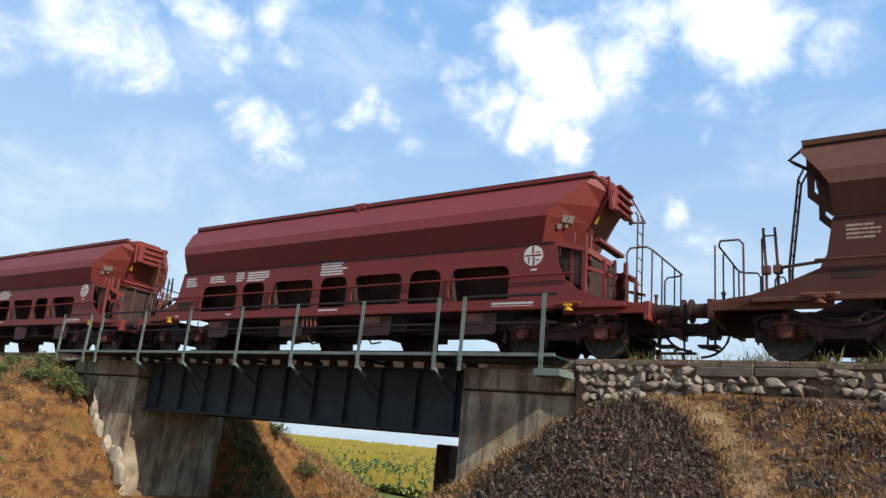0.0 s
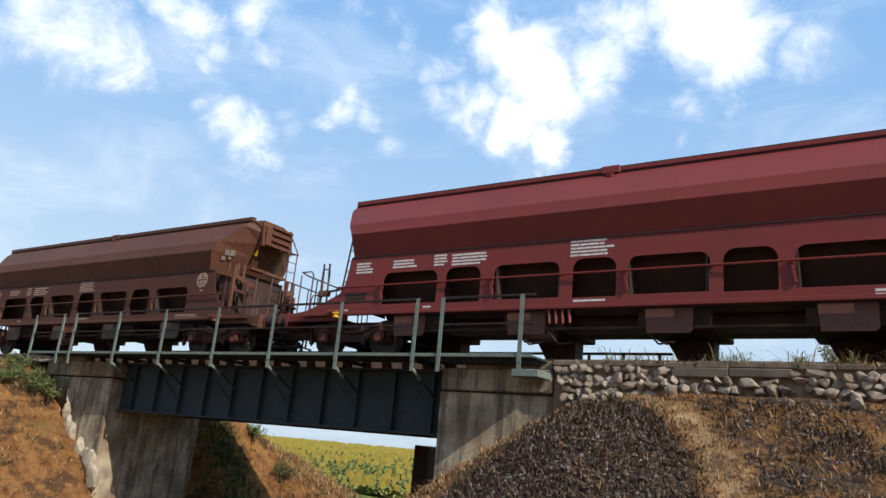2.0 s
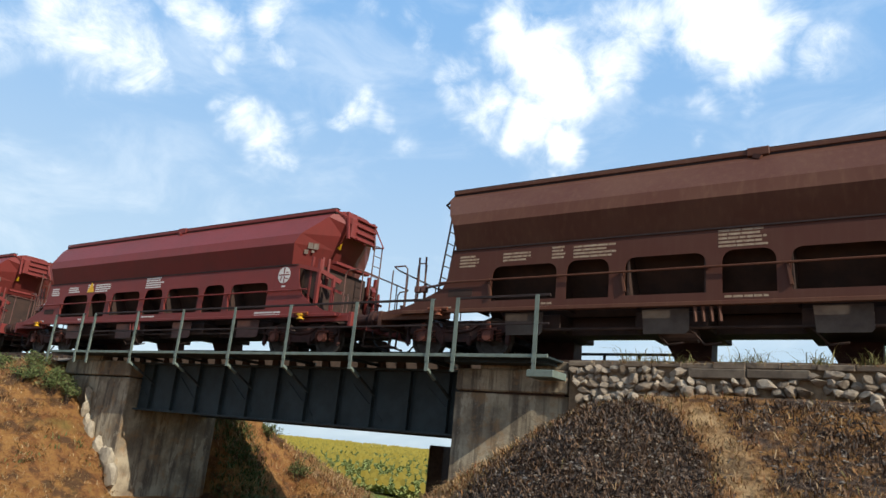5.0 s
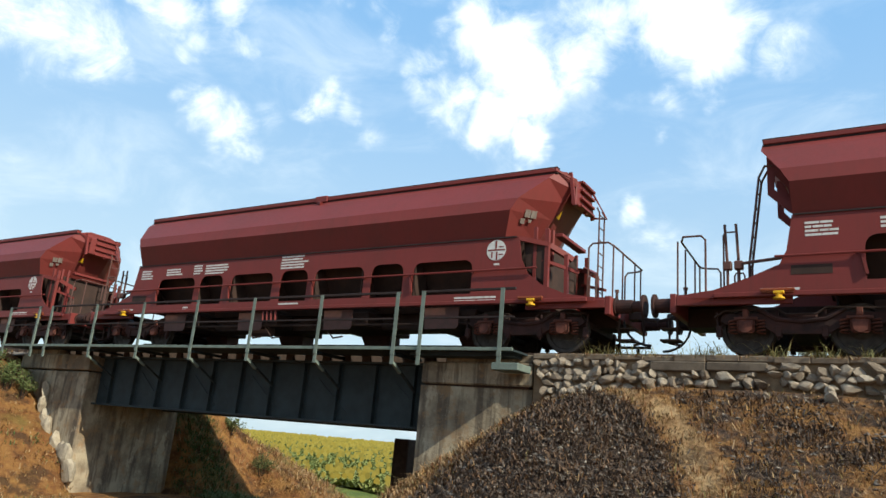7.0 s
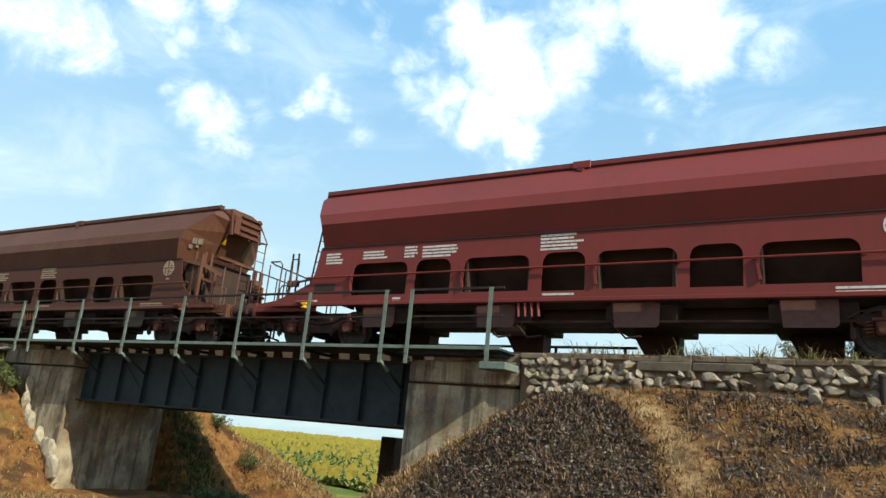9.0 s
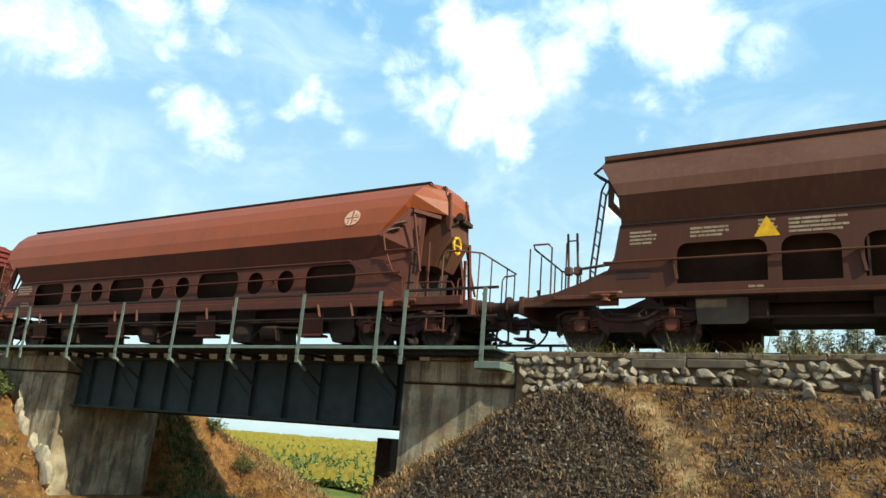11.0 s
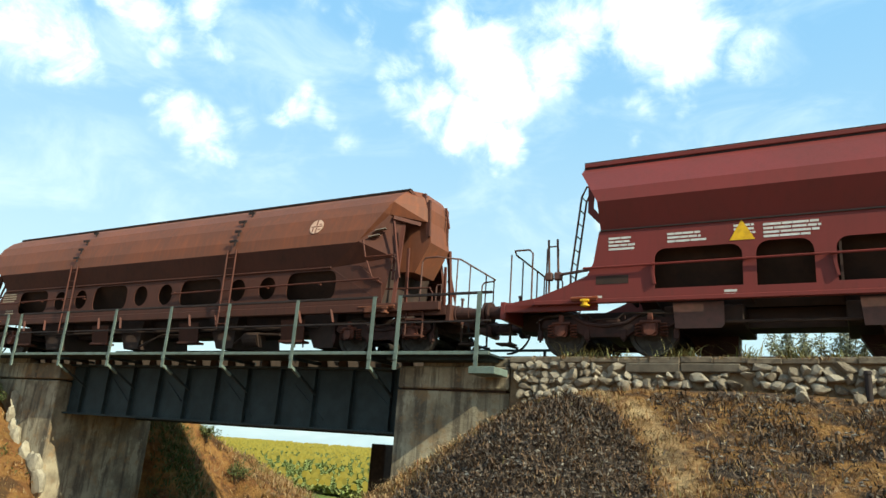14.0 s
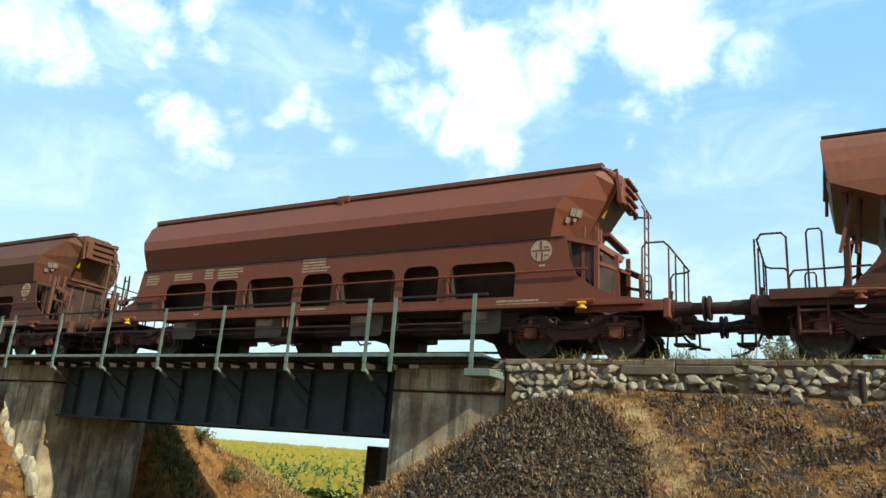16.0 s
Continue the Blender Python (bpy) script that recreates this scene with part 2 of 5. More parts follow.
def ground_material():
    """Dry straw banks with scorched patches, and green crop land further out."""
    m, n, b = material("ground", 0.95)
    p = n.add("ShaderNodeNewGeometry").outputs["Position"]
    s = n.add("ShaderNodeSeparateXYZ")
    n.link(p, s.inputs[0])
    x, y = s.outputs[0], s.outputs[1]
    big, mid, fine = n.noise(p, 0.5, 5.0, 0.6), n.noise(p, 2.2, 6.0, 0.65), n.noise(p, 11.0, 6.0, 0.7)
    straw = n.mix(n.ramp(mid, 0.35, 0.68), (0.27, 0.130, 0.042), (0.16, 0.060, 0.022))
    straw = n.mix(n.ramp(fine, 0.52, 0.75, 0.0, 0.6), straw, (0.38, 0.215, 0.070))
    straw = n.mix(n.ramp(n.noise(p, 1.1, 5.0, 0.65), 0.50, 0.62, 0.0, 0.85), straw, (0.075, 0.040, 0.020))
    green = n.ramp(big, 0.55, 0.72, 0.0, 0.6)
    straw = n.mix(green, straw, (0.115, 0.105, 0.028))
    # scorched heap with a torn edge, a trodden straw path beside it, half-burnt weeds beyond
    edge = n.math("ADD", n.math("MULTIPLY", y, -0.84), -6.08)
    edge = n.math("SUBTRACT", edge, n.math("MULTIPLY", n.math("POWER", n.math("ADD", y, 3.3), 2.0), 0.20))
    rel = n.math("SUBTRACT", n.math("ADD", x, n.math("MULTIPLY", n.math("SUBTRACT", mid, 0.5), 0.9)), edge)
    burnt = n.math("MULTIPLY", n.ramp(rel, 0.10, -0.15, 0.0, 0.95), n.ramp(n.math("ADD", y, n.math("MULTIPLY", mid, 0.5)), -1.85, -2.05))
    burnt = n.math("MULTIPLY", burnt, n.ramp(n.math("SUBTRACT", n.math("ADD", x, n.math("MULTIPLY", mid, 1.4)), n.math("MULTIPLY", y, 0.42)), -4.0, -3.2, 0.10, 1.0))
    east = n.math("MULTIPLY", n.ramp(rel, 0.60, 0.95), n.ramp(mid, 0.40, 0.60, 0.10, 0.92))
    near = n.math("MULTIPLY", n.math("MAXIMUM", burnt, east), n.ramp(y, 0.5, -0.5))
    near = n.math("MULTIPLY", n.math("MULTIPLY", near, n.ramp(x, -11.0, -9.0)), n.ramp(y, -8.5, -6.8))
    ash = n.mix(n.ramp(fine, 0.4, 0.7), (0.034, 0.024, 0.019), (0.125, 0.085, 0.062))
    ash = n.mix(n.ramp(n.noise(p, 26.0, 3.0, 0.7), 0.62, 0.72, 0.0, 0.7), ash, (0.26, 0.17, 0.095))
    path = n.math("MULTIPLY", n.math("MULTIPLY", n.ramp(rel, 0.0, 0.2), n.ramp(rel, 0.85, 0.55)), n.ramp(y, -1.6, -2.0))
    straw = n.mix(n.math("MULTIPLY", path, n.ramp(mid, 0.35, 0.6, 0.7, 0.2)), straw, (0.44, 0.305, 0.165))
    c = n.mix(near, straw, ash)
    crop = n.mix(n.ramp(n.noise(n.scaled(p, (0.5, 0.12, 1)), 1.0, 7.0, 0.75), 0.42, 0.60), (0.11, 0.145, 0.032), (0.27, 0.235, 0.045))
    c = n.mix(n.ramp(n.math("ADD", y, n.math("MULTIPLY", mid, 4.0)), 8.0, 12.0), c, crop)
    n.link(c, b.inputs["Base Color"])
    bump(n, b, n.math("ADD", fine, n.math("MULTIPLY", mid, 1.5)), 0.9, 0.12)
    return m


M_GROUND = ground_material()


def blade_material(name, cols, rough=0.8):
    m, n, b = material(name, rough)
    isl = n.add("ShaderNodeNewGeometry").outputs["Random Per Island"]
    r = n.add("ShaderNodeValToRGB")
    el = r.color_ramp.elements
    while len(el) < len(cols):
        el.new(0.5)
    for i, c in enumerate(cols):
        el[i].position, el[i].color = i / (len(cols) - 1), (*c, 1)
    n.link(isl, r.inputs[0])
    n.link(r.outputs[0], b.inputs["Base Color"])
    return m


M_STRAW = blade_material("dry_grass", [(0.21, 0.100, 0.045), (0.40, 0.27, 0.145), (0.28, 0.15, 0.055), (0.17, 0.060, 0.024), (0.14, 0.12, 0.04)])
M_CHAR = blade_material("charred_stalks", [(0.036, 0.026, 0.021), (0.095, 0.058, 0.040), (0.20, 0.115, 0.065), (0.055, 0.039, 0.031), (0.15, 0.118, 0.095)])
M_LEAF = blade_material("green_leaves", [(0.045, 0.07, 0.02), (0.09, 0.115, 0.035), (0.13, 0.13, 0.05), (0.06, 0.09, 0.03)])
M_CROP = blade_material("crop_leaves", [(0.12, 0.155, 0.045), (0.19, 0.21, 0.065), (0.28, 0.27, 0.085)])
M_SAGE = blade_material("sage_leaves", [(0.26, 0.27, 0.19), (0.33, 0.32, 0.23), (0.20, 0.22, 0.14)])
M_PETAL = blade_material("sunflower_heads", [(0.52, 0.36, 0.06), (0.60, 0.44, 0.09), (0.40, 0.30, 0.06)])


# ---------------------------------------------------------------- mesh helpers
def box(bm, x0, x1, y0, y1, z0, z1, bev=0.0):
    g = bmesh.ops.create_cube(bm, size=1.0)["verts"]
    bmesh.ops.transform(bm, verts=g, matrix=Matrix.Translation(((x0 + x1) / 2, (y0 + y1) / 2, (z0 + z1) / 2))
                        @ Matrix.Diagonal((abs(x1 - x0), abs(y1 - y0), abs(z1 - z0), 1)))
    if bev:
        es = list({e for v in g for e in v.link_edges})
        bmesh.ops.bevel(bm, geom=es, offset=bev, segments=1, affect="EDGES")


def beam(bm, a, b, w, h=None, up=(0, 0, 1)):
    """A bar of rectangular section from a to b."""
    a, b, h = Vector(a), Vector(b), h or w
    d = b - a
    z = d.normalized()
    s = z.cross(Vector(up))
    s = s.normalized() if s.length > 1e-4 else Vector((1, 0, 0))
    u = s.cross(z)
    m = Matrix((s, u, z)).transposed().to_4x4()
    g = bmesh.ops.create_cube(bm, size=1.0)["verts"]
    bmesh.ops.transform(bm, verts=g, matrix=Matrix.Translation((a + b) / 2) @ m @ Matrix.Diagonal((w, h, d.length, 1)))


def tube(bm, pts, r, seg=6):
    """A round bar through points, with mitred bends."""
    pts = [Vector(p) for p in pts]
    rings = []
    for i, p in enumerate(pts):
        d0 = (p - pts[i - 1]).normalized() if i else (pts[1] - p).normalized()
        d1 = (pts[i + 1] - p).normalized() if i < len(pts) - 1 else d0
        t = (d0 + d1).normalized()
        s = t.cross(Vector((0.13, 0.31, 0.94)) if abs(t.z) < 0.9 else Vector((0, 1, 0))).normalized()
        u = s.cross(t)
        rings.append([bm.verts.new(p + (s * math.cos(k * math.tau / seg) + u * math.sin(k * math.tau / seg)) * r) for k in range(seg)])
    for a, b in zip(rings, rings[1:]):
        for k in range(seg):
            bm.faces.new((a[k], a[(k + 1) % seg], b[(k + 1) % seg], b[k]))
    bm.faces.new(rings[0][::-1])
    bm.faces.new(rings[-1])


def disc(bm, c, axis, r, h, seg=20, r2=None):
    q = Vector((0, 0, 1)).rotation_difference(Vector(axis)).to_matrix().to_4x4()
    g = bmesh.ops.create_cone(bm, cap_ends=True, segments=seg, radius1=r, radius2=r if r2 is None else r2, depth=h)["verts"]
    bmesh.ops.transform(bm, verts=g, matrix=Matrix.Translation(c) @ q)


def plate(bm, loops, place, t):
    """A plate of thickness t in the plane given by place(u, v, depth), outer loop first, holes after."""
    flat = [Vector((u, v, 0)) for l in loops for u, v in l]
    tris = tessellate_polygon([[Vector((u, v, 0)) for u, v in l] for l in loops])
    f = [bm.verts.new(place(p.x, p.y, 0.0)) for p in flat]
    k = [bm.verts.new(place(p.x, p.y, t)) for p in flat]
    for a, b, c in tris:
        bm.faces.new((f[a], f[b], f[c]))
        bm.faces.new((k[c], k[b], k[a]))
    i = 0
    for l in loops:
        m = len(l)
        for j in range(m):
            a, b = i + j, i + (j + 1) % m
            bm.faces.new((f[a], f[b], k[b], k[a]))
        i += m
    bmesh.ops.recalc_face_normals(bm, faces=bm.faces[:])


def loft(bm, sections, caps=True):
    """Skin through rings of equally many points."""
    rings = [[bm.verts.new(p) for p in s] for s in sections]
    m = len(rings[0])
    for a, b in zip(rings, rings[1:]):
        for k in range(m):
            bm.faces.new((a[k], a[(k + 1) % m], b[(k + 1) % m], b[k]))
    if caps:
        for ring in (rings[0], rings[-1]):
            for i in range(m // 2 - 1):
                bm.faces.new((ring[i], ring[i + 1], ring[m - 2 - i], ring[m - 1 - i]))
    bmesh.ops.recalc_face_normals(bm, faces=bm.faces[:])


def mesh_of(name, bm, mat):
    me = bpy.data.meshes.new(name)
    bm.to_mesh(me)
    bm.free()
    me.materials.append(mat)
    return me


def part(name, bm, mat, parent=None, label="", kind="", smooth=False):
    me = mesh_of(name, bm, mat)
    if smooth:
        me.polygons.foreach_set("use_smooth", [True] * len(me.polygons))
    ob = new(name, me)
    if parent:
        ob.parent = parent
    return tagged(ob, label, kind=kind)


def rounded(u0, u1, v0, v1, r, n=4, only_top=False):
    """A rounded rectangle as a loop."""
    pts = []
    for cu, cv, a0 in ((u1 - r, v1 - r, 0), (u0 + r, v1 - r, 90), (u0 + r, v0 + r, 180), (u1 - r, v0 + r, 270)):
        if only_top and a0 >= 180:
            pts.append((u0, v0) if a0 == 180 else (u1, v0))
            continue
        for k in range(n + 1):
            a = radians(a0 + 90 * k / n)
            pts.append((cu + r * math.cos(a), cv + r * math.sin(a)))
    return pts

# ---------------------------------------------------------------- ground: one sheet to the horizon
FLOOR = -4.35


def ground_z(x, y):
    """Height of the land: embankments on both sides of the underpass, falling crop land beyond."""
    z = min(FLOOR, -2.05 - 0.0085 * max(y, 0.0)) if y > 150 else FLOOR
    if y < -9:
        z += min(0.45, (-9 - y) * 0.12)
    rough = noise.fractal(Vector((x * 0.45, y * 0.45, 0.3)), 1.0, 2.0, 4)
    near = max(0.0, 1.0 - max(0.0, abs(y) - 12) / 14)
    lx, ly = max(0.0, x + 24.7), max(0.0, abs(y) - 2.1)
    west = -0.40 - math.hypot(0.80 * lx, 0.52 * ly) + 0.05 * rough
    if y > 0:
        # beyond the bridge: a steep flank with a flat toe that flares out into the field
        steep = min(-0.40 - 0.75 * max(0.0, y - 2.8), -2.4 - 1.25 * (x + 20.75))
        toe = -3.25 - 0.34 * (x + 20.0) - 0.10 * max(0.0, y - 6.0) - 1.2 * max(0.0, 5.2 - y)
        west = max(steep, min(toe, -2.9) - 0.45 * max(0.0, y - 7.5)) + 0.09 * rough * near
    if x > -20.7 and -1.9 < y < 2.2:
        k = min(1.0, max(0.0, (y - 1.7) / 0.5))
        west = west * k + (1 - k) * -4.9
    ex, ey = max(0.0, -4.9 - x), max(0.0, -1.95 - y)
    east = -0.86 - math.hypot(0.50 * ex + 0.05 * ex * ex, 0.60 * ey) + 0.05 * rough
    if x > -4.9:
        east += 0.10 * min(1.0, (x + 4.9) / 1.5)
    if abs(y) < 1.45 and x > -6.0:
        east = -0.30
    if y > 1.45:
        east = -0.40 - math.hypot(0.75 * max(0.0, -7.6 - x), 0.7 * max(0, y - 2.6)) + 0.05 * rough
    # spoil heap leaning on the bank
    hx, hy = (x + 4.7) / 1.7, (y + 4.0) / 1.8
    heap = 0.50 * math.exp(-1.5 * (hx * hx + hy * hy)) if y < -1.7 else 0.0
    return max(z + 0.10 * rough * near, west, east + heap)


def make_ground():
    def axis(lo, hi, step):
        core = list(np.arange(lo, hi + 1e-6, step))
        out, d = [], step
        p = hi
        while p < 3500:
            d *= 1.35
            p += d
            out.append(p)
        before, d, p = [], step, lo
        while p > -3500:
            d *= 1.35
            p -= d
            before.append(p)
        return before[::-1] + core + out
    xs, ys = axis(-40.0, 10.0, 0.22), axis(-12.0, 12.0, 0.22)
    verts = [(x, y, ground_z(x, y)) for y in ys for x in xs]
    w = len(xs)
    faces = [(j * w + i, j * w + i + 1, (j + 1) * w + i + 1, (j + 1) * w + i) for j in range(len(ys) - 1) for i in range(w - 1)]
    me = bpy.data.meshes.new("ground")
    me.from_pydata(verts, [], faces)
    me.polygons.foreach_set("use_smooth", [True] * len(faces))
    me.materials.append(M_GROUND)
    tagged(new("ground", me), "dry grass banks with scorched patches and crop land beyond", "ground", kind="structure")


make_ground()


# ---------------------------------------------------------------- abutments and retaining wall
def stone_mesh(k):
    """An angular field stone, cut by a few random planes."""
    r = random.Random(40 + k)
    bm = bmesh.new()
    bmesh.ops.create_icosphere(bm, subdivisions=2, radius=0.56)
    cuts = [(Vector((r.gauss(0, 1), r.gauss(0, 1), r.gauss(0, 1))).normalized(), r.uniform(0.28, 0.46)) for _ in range(11)]
    for v in bm.verts:
        for nrm, d in cuts:
            over = v.co.dot(nrm) - d
            if over > 0:
                v.co -= nrm * over
        v.co *= 1 + 0.10 * noise.noise(v.co * 3.1 + Vector((k * 7, 0, 0)))
    return mesh_of("stone", bm, M_STONE)


M_BROKEN = simple("broken_concrete", (0.42, 0.35, 0.26), (0.24, 0.19, 0.135), 5.0, 0.95, 0.0, 1.0)


def abutments():
    # near the mound: wall with a cap course
    east = tagged(new("abutment_east"), "weathered grey concrete bridge abutment with cap course", "abutment", kind="structure")
    bm = bmesh.new()
    loft(bm, [[(-8.66, -1.75, z), (-6.1, -1.62, z), (-6.1, 1.75, z), (-8.66, 1.75, z)] for z in (-5.0, -0.84)])
    part("abutment_body", bm, M_CONC, east)
    bm = bmesh.new()
    box(bm, -8.64, -6.06, -1.80, 1.80, -0.80, -0.34, 0.03)
    box(bm, -8.1, -6.08, -1.72, 1.72, -0.337, -0.16, 0.02)
    part("cap_course", bm, M_CONC, east)
    bm = bmesh.new()
    box(bm, -8.60, -6.14, -1.70, 1.70, -0.842, -0.798)
    part("dark_joint", bm, M_DARK, east)
    bm = bmesh.new()
    box(bm, -12.25, -11.75, 2.6, 3.2, -4.7, -1.98, 0.03)
    tagged(part("marker_pillar", bm, M_SLEEPER), "short dark concrete pillar in the grass beyond the underpass", "pillar")
    west = tagged(new("abutment_west"), "stained concrete bridge abutment with broken front edge", "abutment", kind="structure")
    bm = bmesh.new()
    # broken lower front corner, stepped
    box(bm, -23.9, -20.62, -1.75, 1.78, -5.2, -0.84, 0.03)
    part("abutment_body", bm, M_CONC, west)
    bm = bmesh.new()
    box(bm, -24.3, -20.60, -1.80, 1.80, -0.80, -0.34, 0.03)
    box(bm, -24.2, -22.4, -1.72, 1.72, -0.337, -0.16, 0.02)
    part("cap_course", bm, M_CONC, west)
    chunks = ((-22.50, -1.45, 0.16, 0.50), (-22.52, -1.90, 0.20, 0.55), (-22.28, -2.35, 0.34, 0.60), (-22.05, -2.75, 0.46, 0.85), (-21.80, -3.15, 0.44, 0.60),
              (-21.45, -3.00, 0.40, 0.50), (-21.15, -3.30, 0.42, 0.55), (-20.78, -3.35, 0.44, 0.70), (-20.55, -3.72, 0.46, 0.75))
    for k, (x, z, w, h) in enumerate(chunks):
        lump = stone_mesh(20 + k)
        lump.materials[0] = M_BROKEN
        o = new("broken_edge", lump)
        o.parent = west
        o.matrix_basis = pose(x, -1.79, z, 4, 12 * math.sin(k * 2.3), 5) @ Matrix.Diagonal((w * 1.3, 0.36, h * 1.35, 1))


abutments()


def retaining_wall():
    wall = tagged(new("wall_rubble"), "dry rubble stone retaining wall below the track", "retaining wall", kind="structure")
    bm = bmesh.new()
    box(bm, -6.05, 8.0, -1.72, -1.2, -1.7, -0.22, 0.02)
    part("earth_core", bm, simple("packed_earth", (0.26, 0.175, 0.105), (0.13, 0.085, 0.052), 7.0, 0.95, 0.0, 1.0), wall)
    bm = bmesh.new()
    for x0, x1, z0 in ((-3.72, -2.75, -0.43), (-2.74, -1.75, -0.41)):
        box(bm, x0, x1, -1.83, -1.2, z0, -0.255, 0.02)
    part("concrete_block", bm, simple("dirty_concrete", (0.15, 0.115, 0.085), (0.075, 0.056, 0.042), 4.0, 0.95, 0.0, 0.8), wall, "dirty grey concrete block below the coping")
    bm = bmesh.new()
    for k in range(24):
        x = -6.05 + k * 0.55
        box(bm, x, x + 0.545, -1.79 + 0.02 * math.sin(k * 2.1), -1.15, -0.25 - 0.012 * math.sin(k * 1.7), -0.145 + 0.012 * math.sin(k * 1.3), 0.015)
    part("coping", bm, simple("earthy_coping", (0.23, 0.175, 0.125), (0.12, 0.085, 0.06), 5.0, 0.95, 0.0, 0.8), wall)
    return wall


WALL = retaining_wall()


def marker_post():
    post = tagged(new("marker_post"), "short black iron post standing before the rubble wall", "post")
    bm = bmesh.new()
    disc(bm, (0.11, -1.95, -0.82), (0, 0, 1), 0.055, 0.80, 12, 0.05)
    part("shaft", bm, M_SEAL, post)
    bm = bmesh.new()
    disc(bm, (0.11, -1.95, -0.405), (0, 0, 1), 0.068, 0.05, 12, 0.055)
    part("cap", bm, M_SEAL, post)


marker_post()


# ---------------------------------------------------------------- bridge span
def bridge():
    b = tagged(new("girder_bridge"), "dark green riveted plate girder railway bridge", "bridge", kind="structure")
    x0, x1 = -21.4, -8.72
    for y in (-1.30, 1.30):
        bm = bmesh.new()
        box(bm, x0, x1, y - 0.012, y + 0.012, -1.72, -0.36)
        part("web_plate", bm, M_GIRDER, b)
        for z in (-1.75, -0.36):
            bm = bmesh.new()
            box(bm, x0, x1, y - 0.17, y + 0.17, z - 0.025, z + 0.025, 0.005)
            part("flange", bm, M_GIRDER, b)
        bm = bmesh.new()
        for i in range(int((x1 - x0) / 0.3)):
            x = x0 + 0.15 + i * 0.3
            disc(bm, (x, y - 0.02, -1.66), (0, -1, 0), 0.018, 0.02, 6)
        part("rivet_row", bm, M_GIRDER, b)
        n = 12
        for k in range(n):
            x = x0 + 0.35 + k * (x1 - x0 - 0.7) / (n - 1)
            bm = bmesh.new()
            box(bm, x - 0.012, x + 0.012, y - 0.13, y - 0.012, -1.72, -0.38)
            box(bm, x - 0.06, x + 0.06, y - 0.024, y - 0.012, -1.72, -0.38)
            part("stiffener", bm, M_GIRDER, b)
    for k in range(6):
        x = x0 + 0.45 + k * 2.25
        bm = bmesh.new()
        beam(bm, (x, -1.325, -0.75), (x + 1.0, -1.325, -1.55), 0.05, 0.022, (0, 1, 0))
        part("diagonal_angle", bm, M_GIRDER, b)
    for k in range(7):
        x = x0 + 0.6 + k * 1.9
        bm = bmesh.new()
        beam(bm, (x, -1.28, -1.6), (x, 1.28, -1.6), 0.09)
        part("cross_brace", bm, M_GIRDER, b)
    # cantilever walkways
    for side in (-1, 1):
        bm = bmesh.new()
        box(bm, -24.5, -6.2, side * 1.40, side * 2.40, -0.19, -0.151)
        part("walkway_deck", bm, M_GIRDER, b, "grey steel walkway plates")
        bm = bmesh.new()
        box(bm, -24.5, -6.2, side * 2.38, side * 2.44, -0.19, -0.12, 0.006)
        part("edge_channel", bm, M_GREEN, b)
    for x in POSTS:
        if -21.5 < x < -8.7:
            # the walkway's shadow on the brace is put into its dark girder colour
            bm = bmesh.new()
            beam(bm, (x, -2.36, -0.46), (x, -1.45, -0.98), 0.05)
            part("knee_brace", bm, M_GIRDER, b)
            bm = bmesh.new()
            beam(bm, (x, -2.45, -0.44), (x, -2.10, -0.64), 0.06, 0.055)
            part("gusset", bm, M_GREEN, b)
            bm = bmesh.new()
            beam(bm, (x, -2.40, -0.27), (x, -1.32, -0.27), 0.07)
            part("bracket", bm, M_GIRDER, b)
    bm = bmesh.new()
    box(bm, -8.72, -6.3, -2.20, -1.76, -0.262, -0.192)
    part("end_stringer", bm, M_GIRDER, b)
    return b


POSTS = [-24.4, -22.75, -22.05, -19.76, -17.6, -15.4, -13.32, -11.15, -9.0, -8.34, -6.47]


def railing():
    r = tagged(new("bridge_railing"), "grey-green angle-iron bridge railing with two bars", "railing", kind="structure")
    for x in POSTS:
        bm = bmesh.new()
        foot = -0.5
        box(bm, x - 0.045, x + 0.045, -2.462, -2.45, foot, 1.06)
        box(bm, x - 0.045, x - 0.033, -2.45, -2.38, foot, 1.06)
        box(bm, x - 0.05, x + 0.05, -2.475, -2.462, -0.30, -0.20, 0.004)
        part("post", bm, M_GREEN, r)
    spans = [(-24.45, -22.70), (-22.1, -8.95), (-8.39, -6.2)]
    for a, c in spans:
        for z, w in ((1.05, 0.05), (0.48, 0.035)):
            bm = bmesh.new()
            box(bm, a, c, -2.448, -2.448 + w, z - w * 0.5, z + w * 0.5, 0.004)
            part("rail_bar", bm, M_SEAL, r, "dark weathered handrail")
    bm = bmesh.new()
    box(bm, -6.62, -6.05, -2.46, -1.85, -0.56, -0.42, 0.01)
    part("end_bracket", bm, M_GREEN, r)
    far = tagged(new("far_railing"), "low dark steel railing on the far walkway", "railing", kind="structure")
    for x in [-5.2 - 0.9 * k for k in range(3)] + [-9.2 - 2.2 * k for k in range(6)]:
        bm = bmesh.new()
        box(bm, x - 0.03, x + 0.03, 2.40, 2.46, -0.3, 0.62)
        part("post", bm, M_GIRDER, far)
    bm = bmesh.new()
    box(bm, -24.0, -4.9, 2.39, 2.46, 0.60, 0.66)
    part("rail_bar", bm, M_GIRDER, far)


bridge()
railing()


